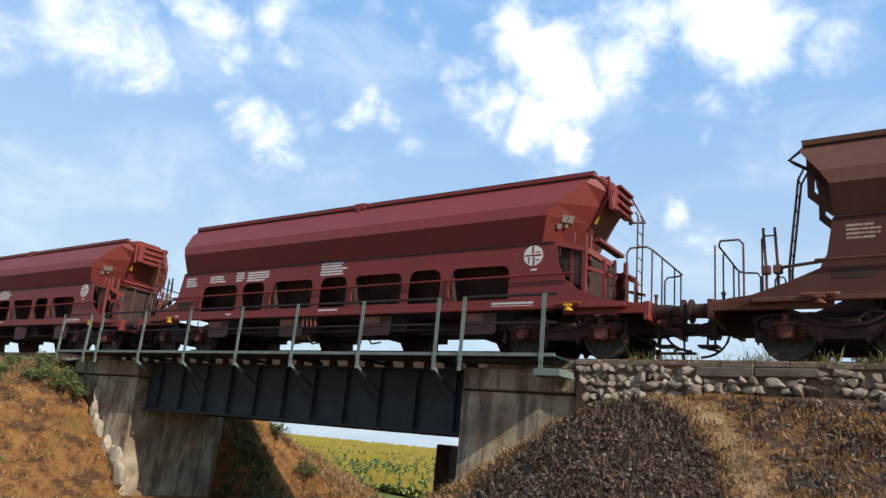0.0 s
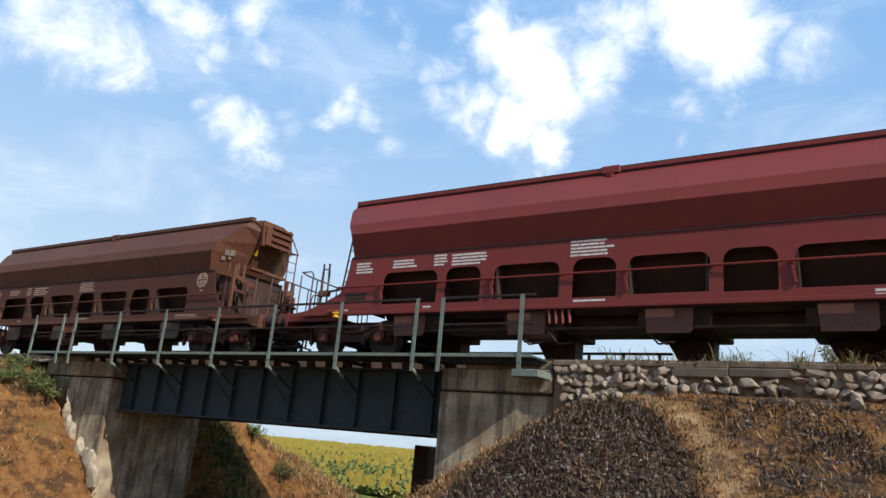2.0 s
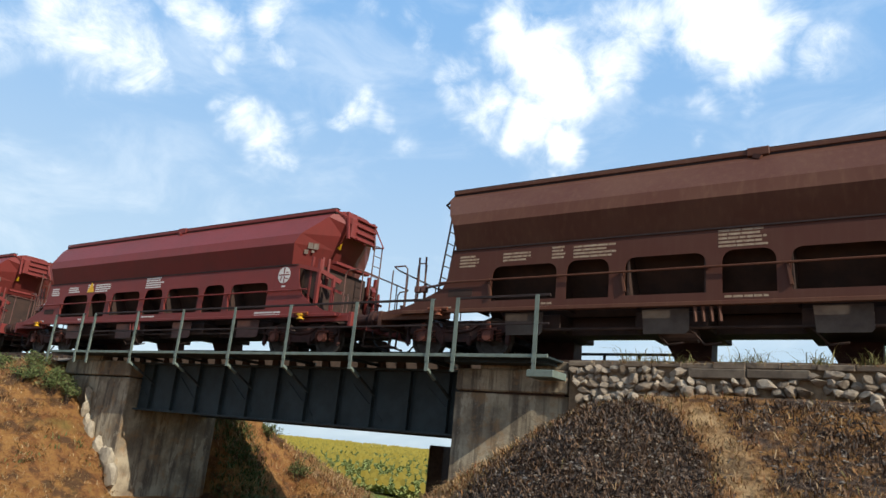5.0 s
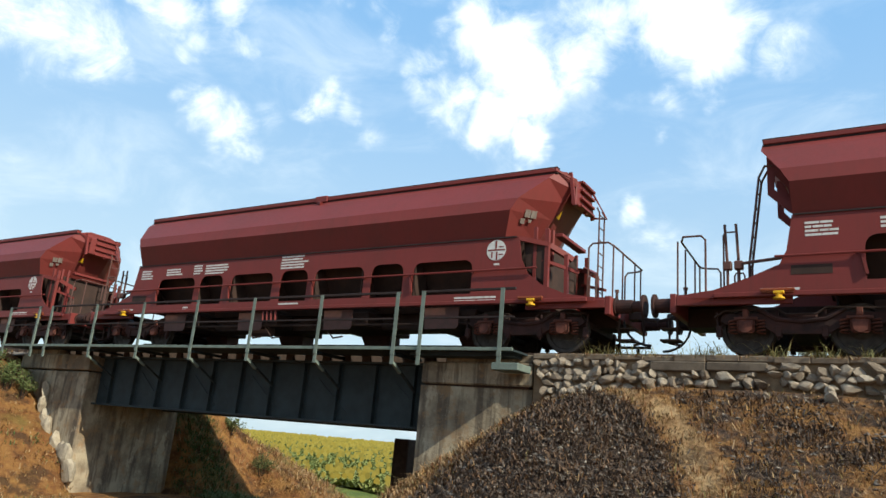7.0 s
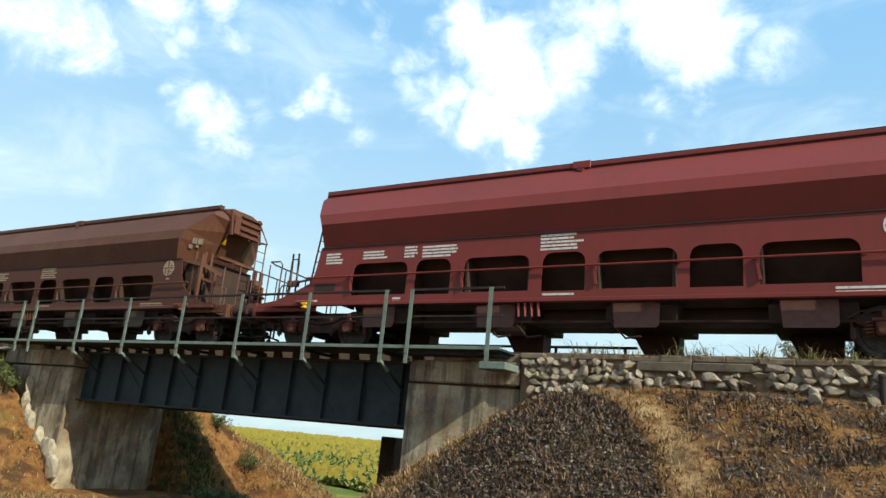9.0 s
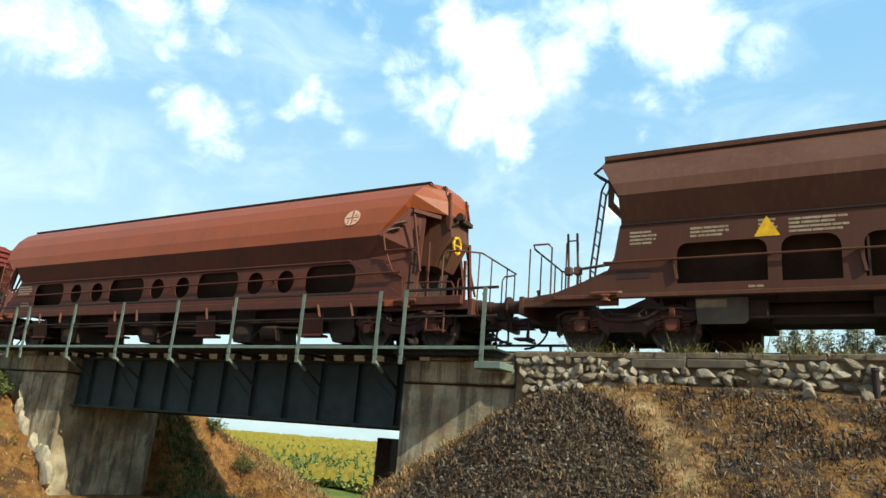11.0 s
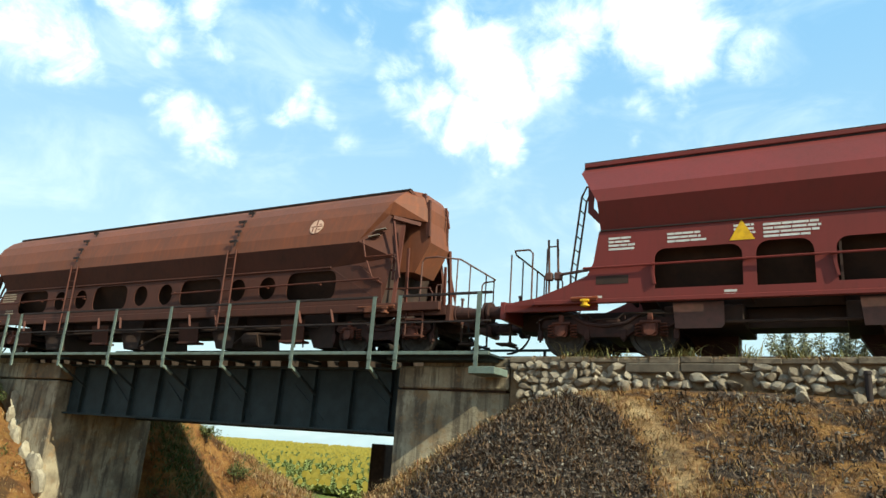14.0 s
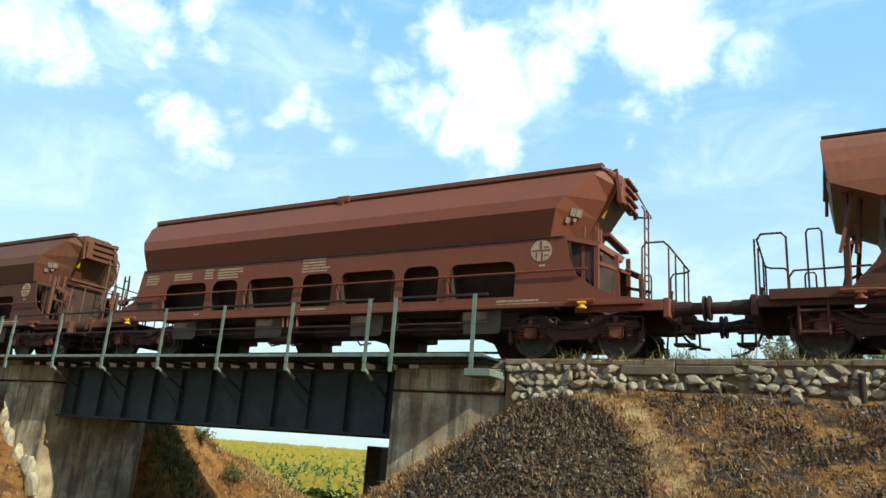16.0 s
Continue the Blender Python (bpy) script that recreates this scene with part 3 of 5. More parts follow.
# ---------------------------------------------------------------- track
def track():
    t = tagged(new("railway_track"), "rusty rails on old timber sleepers", "track", kind="structure")
    for y in (-0.87, 0.87):
        bm = bmesh.new()
        box(bm, -90, 60, y - 0.035, y + 0.035, -0.045, 0.0, 0.008)
        box(bm, -90, 60, y - 0.01, y + 0.01, -0.12, -0.045)
        box(bm, -90, 60, y - 0.065, y + 0.065, -0.145, -0.12)
        part("rail", bm, M_RAIL, t)
    bm = bmesh.new()
    box(bm, 0, 0.24, -1.42, 1.42, -0.335, -0.148, 0.012)
    me = mesh_of("sleeper", bm, M_SLEEPER)
    # added out of sight: keeps sun between the sleepers off the ground below
    bm = bmesh.new()
    box(bm, -22.2, -8.3, -1.36, 1.36, -0.347, -0.338)
    part("floor_plate", bm, M_GIRDER, t, "unseen plate added below the sleepers to block sun")
    for k in range(70):
        o = new("sleeper", me)
        o.parent = t
        o.location = (-34 + k * 0.6, 0.02 * math.sin(k * 3.7), 0.0)
    for a, c, y in ((-90.0, -24.2, 1.95), (-6.08, 60.0, 1.45)):
        bm = bmesh.new()
        loft(bm, [[(x, -y, -0.42), (x, -1.2, -0.19), (x, 1.2, -0.19), (x, y, -0.42)] for x in np.linspace(a, c, 30)])
        part("ballast_bed", bm, M_BALLAST, t, "dirty brown ballast")


track()


# ---------------------------------------------------------------- hopper wagons
def end_rails(parent, s, x, mat, near):
    """U-shaped tubular guard round an end platform, hoops and a valve pillar; s is the end's sign, x the headstock."""
    z = 1.08
    bm = bmesh.new()
    tube(bm, [(s * (x - near), -1.1, z), (s * (x - near), -1.1, 2.18), (s * (x - near + 0.08), -1.1, 2.27), (s * (x - near + 0.42), -1.1, 2.27), (s * (x - 0.10), -0.8, 2.26),
              (s * (x - 0.06), 1.0, 2.20), (s * (x - 0.16), 1.1, 2.19), (s * (x - 0.42), 1.1, 2.17), (s * (x - 0.48), 1.1, 2.08), (s * (x - 0.48), 1.1, z)], 0.021)
    part("guard_rail", bm, mat, parent)
    for y in (-0.98, -0.35, 0.5, 0.95):
        bm = bmesh.new()
        tube(bm, [(s * (x - 0.07), y, z), (s * (x - 0.07), y, 2.22)], 0.018)
        part("guard_post", bm, mat, parent)
    if s > 0:
        hoops = ((-1.1, x - 0.52, x - 0.38, 1.60),)
    else:
        hoops = ((-1.1, x - 0.95, x - 1.2, 2.30), (0.9, x - 0.8, x - 1.0, 2.0))
    for y, a, b, h in hoops:
        bm = bmesh.new()
        m = (a + b) / 2
        tube(bm, [(s * a, y, z), (s * a, y, h - 0.06), (s * (a + 0.3 * (m - a)), y, h), (s * (b + 0.3 * (m - b)), y, h), (s * b, y, h - 0.06), (s * b, y, z)], 0.018)
        part("step_hoop", bm, mat, parent)
    bm = bmesh.new()
    tube(bm, [(s * (x - 0.12), -0.55, z), (s * (x - 0.12), -0.55, 1.34)], 0.03)
    disc(bm, (s * (x - 0.12), -0.55, 1.36), (0, 0, 1), 0.045, 0.05, 10)
    part("valve_pillar", bm, mat, parent)


def end_ladder(parent, s, x, z0, z1, y, mat):
    bm = bmesh.new()
    for dy in (-0.17, 0.17):
        tube(bm, [(s * (x - 0.06), y + dy, z1), (s * x, y + dy, z1 - 0.12), (s * x, y + dy, z0)], 0.02)
    k = z0 + 0.2
    while k < z1 - 0.1:
        tube(bm, [(s * x, y - 0.17, k), (s * x, y + 0.17, k)], 0.013)
        k += 0.3
    part("end_ladder", bm, mat, parent)


def buffers(parent, s, x, reach=0.0):
    for y in (-0.98, 0.98):
        bm = bmesh.new()
        disc(bm, (s * (x + 0.02), y, 0.93), (s, 0, 0), 0.19, 0.04, 16)
        disc(bm, (s * (x + 0.18), y, 0.93), (s, 0, 0), 0.15, 0.34, 16, 0.14)
        disc(bm, (s * (x + 0.36 + reach / 2), y, 0.93), (s, 0, 0), 0.115, 0.34 + reach, 14)
        disc(bm, (s * (x + 0.545 + reach), y, 0.93), (s, 0, 0), 0.235, 0.045, 24)
        part("buffer", bm, M_BOGIE, parent)
    bm = bmesh.new()
    box(bm, s * x, s * (x + 0.25), -0.12, 0.12, 0.82, 1.0, 0.02)
    tube(bm, [(s * (x + 0.2), 0.03, 0.9), (s * (x + 0.55), 0.03, 0.82)], 0.035)
    tube(bm, [(s * (x + 0.3), -0.06, 0.86), (s * (x + 0.32), -0.06, 0.35), (s * (x + 0.1), -0.06, 0.3)], 0.03)
    part("coupling", bm, M_DARK, parent)
    bm = bmesh.new()
    tube(bm, [(s * (x - 0.02), -0.4 * s, 0.78)] + [(s * (x + 0.57 - 0.57 * math.cos(a)), -0.4 * s, 0.76 - 0.52 * math.sin(a))
                                                     for a in np.linspace(0.15, math.pi / 2, 7)], 0.026)
    part("brake_hose", bm, M_HOSE, parent)
    bm = bmesh.new()
    box(bm, s * (x - 0.05), s * (x + 0.33), -0.75, -0.45, 0.28, 0.32)
    box(bm, s * (x - 0.02), s * (x + 0.02), -0.74, -0.70, 0.28, 0.75)
    box(bm, s * (x - 0.05), s * (x + 0.33), -0.75, -0.45, 0.52, 0.55)
    part("shunter_step", bm, M_DARK, parent)


def wheel_mesh():
    bm = bmesh.new()
    for y in (-0.86, 0.86):
        o = 1 if y > 0 else -1
        prof = [(0.09, 0.06), (0.12, 0.05), (0.18, 0.015), (0.37, 0.02), (0.39, 0.055), (0.46, 0.06), (0.465, -0.03), (0.49, -0.06),
                (0.48, -0.075), (0.40, -0.075), (0.37, -0.03), (0.18, -0.03), (0.12, -0.06), (0.09, -0.06)]
        rings = [[bm.verts.new((r * math.sin(a), y + o * w, r * math.cos(a))) for r, w in prof] for a in np.linspace(0, math.tau, 25)[:-1]]
        m = len(prof)
        for i in range(24):
            for k in range(m - 1):
                bm.faces.new((rings[i][k], rings[i][k + 1], rings[(i + 1) % 24][k + 1], rings[(i + 1) % 24][k]))
    disc(bm, (0, 0, 0), (0, 1, 0), 0.085, 2.1, 14)
    bmesh.ops.recalc_face_normals(bm, faces=bm.faces[:])
    return mesh_of("wheelset", bm, M_WHEEL)


WHEEL = wheel_mesh()


def bogie(parent, x):
    bm = bmesh.new()
    for y in (-1.02, 1.02):
        loops = [(-1.35, 0.60), (-1.2, 0.52), (-0.62, 0.50), (-0.42, 0.36), (0.42, 0.36), (0.62, 0.50), (1.2, 0.52), (1.35, 0.60), (1.3, 0.72), (0.5, 0.74),
                 (0.3, 0.66), (-0.3, 0.66), (-0.5, 0.74), (-1.3, 0.72)]
        plate(bm, [loops], lambda u, v, d, y=y: (x + u, y - 0.06 + d, v), 0.12)
    box(bm, x - 0.25, x + 0.25, -1.0, 1.0, 0.45, 0.75, 0.03)
    for s in (-1, 1):
        box(bm, x + s * 1.3 - 0.04, x + s * 1.3 + 0.04, -1.0, 1.0, 0.55, 0.68)
    frame_part = part("bogie", bm, M_BOGIE, parent, "grimy cast bogie frame")
    for a in (-0.9, 0.9):
        for y in (-1.06, 1.06):
            bm = bmesh.new()
            o = 1 if y > 0 else -1
            box(bm, x + a - 0.15, x + a + 0.15, y - 0.09, y + 0.12 * o, 0.36, 0.62, 0.04)
            disc(bm, (x + a, y + 0.125 * o, 0.47), (0, o, 0), 0.11, 0.07, 14)
            part("axle_box", bm, M_AXLE, frame_part)
            for q in (-0.24, 0.24):
                bm = bmesh.new()
                turns = [(x + a + q + 0.07 * math.cos(t), y + 0.07 * math.sin(t), 0.37 + 0.24 * t / (8 * math.pi)) for t in np.linspace(0, 8 * math.pi, 33)]
                tube(bm, turns, 0.018, 4)
                part("coil_spring", bm, M_AXLE, frame_part)
        w = new("wheelset", WHEEL)
        w.parent = frame_part
        w.location = (x + a, 0, 0.46)
    for y in (-1.14, 1.14):
        bm = bmesh.new()
        tube(bm, [(x - 1.45, y, 0.66), (x - 1.25, y, 0.78), (x - 0.35, y, 0.80), (x - 0.25, y, 0.70), (x + 0.25, y, 0.70), (x + 0.4, y, 0.82), (x + 1.4, y, 0.78)], 0.018)
        part("brake_pipe", bm, M_DARK, frame_part)
        for a in (-1.42, -0.38, 0.38, 1.42):
            bm = bmesh.new()
            beam(bm, (x + a, y * 0.93, 0.78), (x + a * 0.97, y * 0.93, 0.26), 0.055, 0.03)
            box(bm, x + a * 0.97 - 0.05, x + a * 0.97 + 0.05, y * 0.93 - 0.05, y * 0.93 + 0.05, 0.30, 0.50, 0.01)
            part("brake_hanger", bm, M_BOGIE, frame_part)
        for a in (-0.9, 0.9):
            bm = bmesh.new()
            box(bm, x + a - 0.20, x + a + 0.20, y - 0.03, y + 0.03, 0.60, 0.66, 0.012)
            box(bm, x + a - 0.05, x + a + 0.05, y - 0.035, y + 0.035, 0.655, 0.80, 0.012)
            part("damper_plate", bm, M_AXLE, frame_part)
    for y in (-1.1, 1.1):
        bm = bmesh.new()
        tube(bm, [(x - 0.7, y, 0.80), (x - 0.4, y, 0.62), (x, y, 0.57), (x + 0.4, y, 0.62), (x + 0.7, y, 0.80)], 0.035)
        part("leaf_spring", bm, M_BOGIE, frame_part)


def lettering(parent, x0, z0, w, rows, mat, seed, y, lean=0.0, dz=0.085):
    """Unreadable stencilled lines as plain bars."""
    r = random.Random(seed)
    bm = bmesh.new()
    for k in range(rows):
        x, z = x0, z0 - k * dz
        end = x0 + w * r.uniform(0.75, 1.0)
        while x < end:
            l = min(r.uniform(0.10, 0.34), max(0.05, end - x))
            yy = y + lean * (k * dz)
            v = [bm.verts.new(p) for p in ((x, yy, z), (x + l, yy, z), (x + l, yy + lean * 0.04, z - 0.042), (x, yy + lean * 0.04, z - 0.042))]
            f = bm.faces.new(v)
            x += l + r.uniform(0.010, 0.022)
    g = bmesh.ops.extrude_face_region(bm, geom=bm.faces[:])
    bmesh.ops.translate(bm, verts=[e for e in g["geom"] if isinstance(e, bmesh.types.BMVert)], vec=(0, 0.003, 0))
    bmesh.ops.recalc_face_normals(bm, faces=bm.faces[:])
    part("lettering", bm, mat, parent, "stencilled lettering")


def emblem(parent, x, z, y, r, mat, dark, tilt=0.0):
    """A round white emblem crossed by bars of the body's colour."""
    m = pose(x, y, z, tilt)
    bm = bmesh.new()
    disc(bm, (0, 0, 0), (0, -1, 0), r, 0.006, 28)
    bmesh.ops.transform(bm, verts=bm.verts[:], matrix=m)
    e = part("emblem", bm, mat, parent, "round white emblem")
    for u0, u1, v0, v1 in ((-0.85, 0.9, -0.06, 0.08), (-0.12, 0.06, 0.16, 0.92), (-0.5, -0.36, -0.75, -0.15), (0.0, 0.16, -0.95, -0.15), (0.3, 0.75, 0.25, 0.36), (0.3, 0.72, -0.5, -0.38)):
        bm = bmesh.new()
        box(bm, u0 * r, u1 * r, -0.0075, -0.003, v0 * r, v1 * r)
        bmesh.ops.transform(bm, verts=bm.verts[:], matrix=m)
        part("emblem_bar", bm, dark, e)


def underframe(w, halves, mat, pivot, flare, reaches, near):
    """Sills, headstocks, platforms, bogies and draw gear common to both kinds."""
    for s, half, reach in zip((-1, 1), halves, reaches):
        bm = bmesh.new()
        box(bm, s * (half - 0.12), s * half, -1.3, 1.3, 0.72, 1.10, 0.015)
        part("headstock", bm, mat, w)
        bm = bmesh.new()
        box(bm, s * flare, s * (half - 0.12), -1.28, 1.28, 1.04, 1.075)
        part("platform", bm, mat, w)
        for y in (-1.26, 1.26):
            bm = bmesh.new()
            box(bm, s * (flare - 0.8), s * (half - 0.12), y - 0.04, y + 0.04, 0.86, 1.04, 0.01)
            part("side_sill", bm, mat, w)
        end_rails(w, s, half, M_TUBE, near if s > 0 else 0.62)
        buffers(w, s, half, reach)
        bogie(w, s * pivot)
        for y in (-1.46, 1.46):
            o, xc = (1 if y > 0 else -1), s * (pivot + 0.30)
            bm = bmesh.new()
            box(bm, xc - 0.30, xc + 0.26, y - 0.03, y + 0.03, 1.055, 1.10, 0.008)
            box(bm, xc - 0.28, xc + 0.24, y - 0.05 * o, y + 0.01 * o, 1.03, 1.055)
            part("lever_plate", bm, M_ORANGE if mat in (M_RED, M_RUST) else M_TAN, w, "orange lever plate")
            bm = bmesh.new()
            disc(bm, (xc, y - 0.01 * o, 0.985), (0, 0, 1), 0.055, 0.13, 12)
            disc(bm, (xc, y - 0.01 * o, 0.925), (0, 0, 1), 0.095, 0.03, 12)
            box(bm, xc - 0.09, xc + 0.09, y - 0.05, y + 0.05, 1.0, 1.05, 0.01)
            part("change_over_lever", bm, w_yellow(mat), w, "yellow brake change-over lever")
    bm = bmesh.new()
    box(bm, 0.1 - halves[0], halves[1] - 0.1, -0.32, 0.32, 0.62, 1.0)
    part("centre_sill", bm, M_DARK, w)


def w_yellow(mat):
    return M_YELLOW if mat in (M_RED, M_RUST) else M_TAN


def wagon_a(mat, letter, label, mark):
    """Bogie hopper wagon with faceted tub and slotted side skirts."""
    w = tagged(new("hopper_wagon"), label, "freight wagon", "hopper wagons of the train")
    low = M_GRIME if mat is M_BROWN else mat
    # tub: facets along the sides, chamfered corners, sloping ends
    bm = bmesh.new()
    side = [(-0.78, 4.13), (-1.00, 3.92), (-1.46, 3.34), (-1.53, 3.05), (-1.30, 2.44)]
    prow = [(-0.62, 4.12), (-0.54, 3.76), (-0.50, 3.46), (-0.50, 3.06), (-0.50, 2.52)]
    stern = [(-0.62, 4.12), (-0.54, 3.90), (-0.50, 3.40), (-0.50, 3.06), (-0.50, 2.50)]
    sec = [[(x, y, z) for x, (y, z) in zip(xs, prof)] for xs, prof in
           (((-7.05, -6.90, -6.40, -6.20, -6.00), stern), ((-7.08, -7.08, -6.72, -6.56, -6.54), side), ((6.98, 6.87, 6.37, 6.22, 6.02), side), ((7.18, 7.25, 7.05, 6.78, 6.42), prow))]
    sec = [r + [(x, -y, z) for x, y, z in reversed(r)] for r in sec]
    loft(bm, sec)
    part("tub", bm, mat, w)
    # crease lip below the tub and roof with rolling cover edges
    for s in (-1, 1):
        bm = bmesh.new()
        box(bm, -6.52, 6.36, s * 1.26, s * 1.425, 2.44, 2.468)
        part("crease_lip", bm, M_SEAL, w)
        bm = bmesh.new()
        box(bm, -7.06, 7.0, s * 0.74, s * 0.885, 4.10, 4.195, 0.012)
        part("roof_edge", bm, mat, w)
        for z0, z1, y0 in ((4.198, 4.222, 0.87), (4.062, 4.097, 0.86)):
            bm = bmesh.new()
            box(bm, -7.07, 7.0, s * 0.70, s * y0, z0, z1)
            part("roof_seal", bm, M_SEAL, w, "black roof seal")
    bm = bmesh.new()
    loft(bm, [[(x, -0.76, 4.13), (x, -0.4, 4.25), (x, 0.4, 4.25), (x, 0.76, 4.13)] for x in (-7.04, 7.05)])
    part("roof_cover", bm, mat, w)
    for s in (-1, 1):
        bm = bmesh.new()
        box(bm, -0.12, 0.30, s * 0.80, s * 0.915, 4.06, 4.24, 0.015)
        beam(bm, (0.02, s * 0.92, 4.05), (0.16, s * 0.96, 3.98), 0.09)
        part("roof_clamp", bm, mat, w)
    # side skirts with rounded openings
    outer = [(-8.35, 0.98), (8.15, 0.98), (8.15, 1.06), (7.55, 1.14), (7.0, 1.36), (6.66, 1.62), (6.5, 1.95), (6.42, 2.45), (-6.55, 2.45), (-6.66, 1.80), (-6.78, 1.55), (-7.32, 1.32), (-7.9, 1.12), (-8.35, 1.06)]
    big, small = [-4.66, -1.57, 1.48, 4.51], [-3.17, -0.02, 2.97]
    holes = [rounded(c - 0.79, c + 0.79, 1.22, 2.0, 0.2, 4, True) for c in big] + [rounded(c - 0.47, c + 0.47, 1.20, 2.02, 0.22, 4, True) for c in small]
    for s in (-1, 1):
        bm = bmesh.new()
        plate(bm, [outer] + holes, lambda u, v, d, s=s: (u, s * (1.40 - d), v), 0.02)
        part("side_skirt", bm, low, w)
        bm = bmesh.new()
        box(bm, -7.9, 8.0, s * 1.30, s * 1.42, 0.975, 1.06, 0.01)
        part("lower_flange", bm, mat, w)
        bm = bmesh.new()
        tube(bm, [(-6.85, s * 1.47, 1.68), (6.9, s * 1.47, 1.72)], 0.022)
        part("grab_rail", bm, mat, w)
        for c in big:
            for q in (-0.84, 0.84):
                bm = bmesh.new()
                beam(bm, (c + q, s * 1.41, 1.70), (c + q, s * 1.48, 1.70), 0.05)
                if q < 0:
                    beam(bm, (c + q, s * 1.43, 1.68), (c + q + 0.06, s * 1.43, 1.30), 0.05)
                part("rail_bracket", bm, mat, w)
        # inner hopper slopes behind the openings; their shade is put into the dark colour
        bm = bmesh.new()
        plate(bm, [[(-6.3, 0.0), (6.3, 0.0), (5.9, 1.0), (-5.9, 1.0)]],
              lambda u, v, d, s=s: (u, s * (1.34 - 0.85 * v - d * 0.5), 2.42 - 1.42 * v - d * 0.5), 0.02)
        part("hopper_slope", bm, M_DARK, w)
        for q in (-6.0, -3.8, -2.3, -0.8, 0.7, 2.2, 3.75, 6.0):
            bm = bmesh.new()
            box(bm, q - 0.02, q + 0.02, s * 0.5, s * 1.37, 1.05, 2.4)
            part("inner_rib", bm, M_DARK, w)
        # emblem and lettering
        y = s * 1.4
        if s < 0:
            emblem(w, 5.88, 2.18, -1.404, 0.235, letter, mat)
            lettering(w, 5.84, 1.88, 0.14, 1, letter, 2, -1.404)
            for x0, z0, wd, rows, sd in ((-6.35, 2.30, 0.55, 4, 3), (-5.2, 2.30, 0.75, 3, 4), (-4.0, 2.36, 0.35, 4, 5), (-3.5, 2.34, 0.95, 4, 6),
                                         (-0.55, 2.42, 0.95, 5, 7), (-0.45, 1.15, 0.85, 1, 8), (4.9, 1.15, 1.2, 2, 9), (-7.1, 1.12, 0.7, 2, 10), (-4.2, 1.14, 0.25, 2, 12)):
                lettering(w, x0, z0, wd, rows, letter, sd + mark, -1.404, 0.0, 0.075)
            bm = bmesh.new()
            box(bm, -6.6, -5.95, -1.406, -1.401, 1.35, 1.52)
            part("data_panel", bm, M_DARK, w)
    # discharge chutes
    for c in big:
        x0, x1 = c - 0.30, c + 0.40
        bm = bmesh.new()
        loft(bm, [[(x0 - 0.45, y0, 1.0), (x1 + 0.06, y0, 1.0), (x1, y1, 0.16), (x0, y1, 0.16)] for y0, y1 in ((0.40, 0.50), (0.85, 0.98))])
        part("discharge_chute", bm, M_CHUTE, w)
        bm = bmesh.new()
        box(bm, x0 - 0.05, x1 + 0.08, 0.46, 1.02, 0.135, 0.175, 0.01)
        part("chute_lip", bm, M_DARK, w)
    for c in big:
        bm = bmesh.new()
        box(bm, c - 0.72, c + 0.72, -0.95, 0.95, 0.60, 0.97, 0.02)
        part("chute_beam", bm, M_DARK, w)
        bm = bmesh.new()
        plate(bm, [[(c - 0.50, 0.97), (c + 0.42, 0.97), (c + 0.42, 0.54), (c + 0.36, 0.48), (c - 0.46, 0.48)]], lambda u, v, d: (u, -1.2 + d, v), 0.015)
        part("baffle_plate", bm, M_TUBE if mat is M_RED else M_PLATE, w)
    bm = bmesh.new()
    tube(bm, [(-5.2, -1.05, 0.62), (5.2, -1.05, 0.62)], 0.03)
    for q in (-1.9, -1.2, 0.9):
        tube(bm, [(q, -1.05, 0.62), (q + 0.3, -1.0, 0.3), (q + 0.6, -1.0, 0.34)], 0.022)
    disc(bm, (-1.4, -0.9, 0.5), (1, 0, 0), 0.15, 0.7, 14)
    part("brake_rigging", bm, M_DARK, w)
    for q in (-1.0, -0.85, -0.7, -0.55):
        bm = bmesh.new()
        beam(bm, (q, -1.36, 0.97), (q + 0.02, -1.34, 0.68), 0.05)
        part("latch_arm", bm, mat, w)
    # end works: frames below the overhang, ladder, hatch gear
    for s in (-1, 1):
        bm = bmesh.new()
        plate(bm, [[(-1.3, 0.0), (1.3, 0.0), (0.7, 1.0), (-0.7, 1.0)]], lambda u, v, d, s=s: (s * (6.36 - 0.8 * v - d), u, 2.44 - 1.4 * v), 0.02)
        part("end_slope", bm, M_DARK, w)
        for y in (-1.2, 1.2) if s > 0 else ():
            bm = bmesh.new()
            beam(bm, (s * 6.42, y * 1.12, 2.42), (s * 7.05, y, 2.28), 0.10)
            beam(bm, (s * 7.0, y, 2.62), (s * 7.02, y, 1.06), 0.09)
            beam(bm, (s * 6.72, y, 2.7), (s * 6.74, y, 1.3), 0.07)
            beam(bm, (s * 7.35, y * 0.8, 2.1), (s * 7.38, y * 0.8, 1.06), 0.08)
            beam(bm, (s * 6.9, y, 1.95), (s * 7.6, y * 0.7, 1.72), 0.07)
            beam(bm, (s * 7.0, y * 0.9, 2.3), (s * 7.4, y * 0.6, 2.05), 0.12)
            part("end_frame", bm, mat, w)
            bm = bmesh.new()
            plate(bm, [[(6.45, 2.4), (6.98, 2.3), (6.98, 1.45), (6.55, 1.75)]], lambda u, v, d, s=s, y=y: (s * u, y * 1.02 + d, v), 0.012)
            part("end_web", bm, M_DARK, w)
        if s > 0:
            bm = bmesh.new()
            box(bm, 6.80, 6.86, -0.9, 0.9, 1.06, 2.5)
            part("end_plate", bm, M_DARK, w)
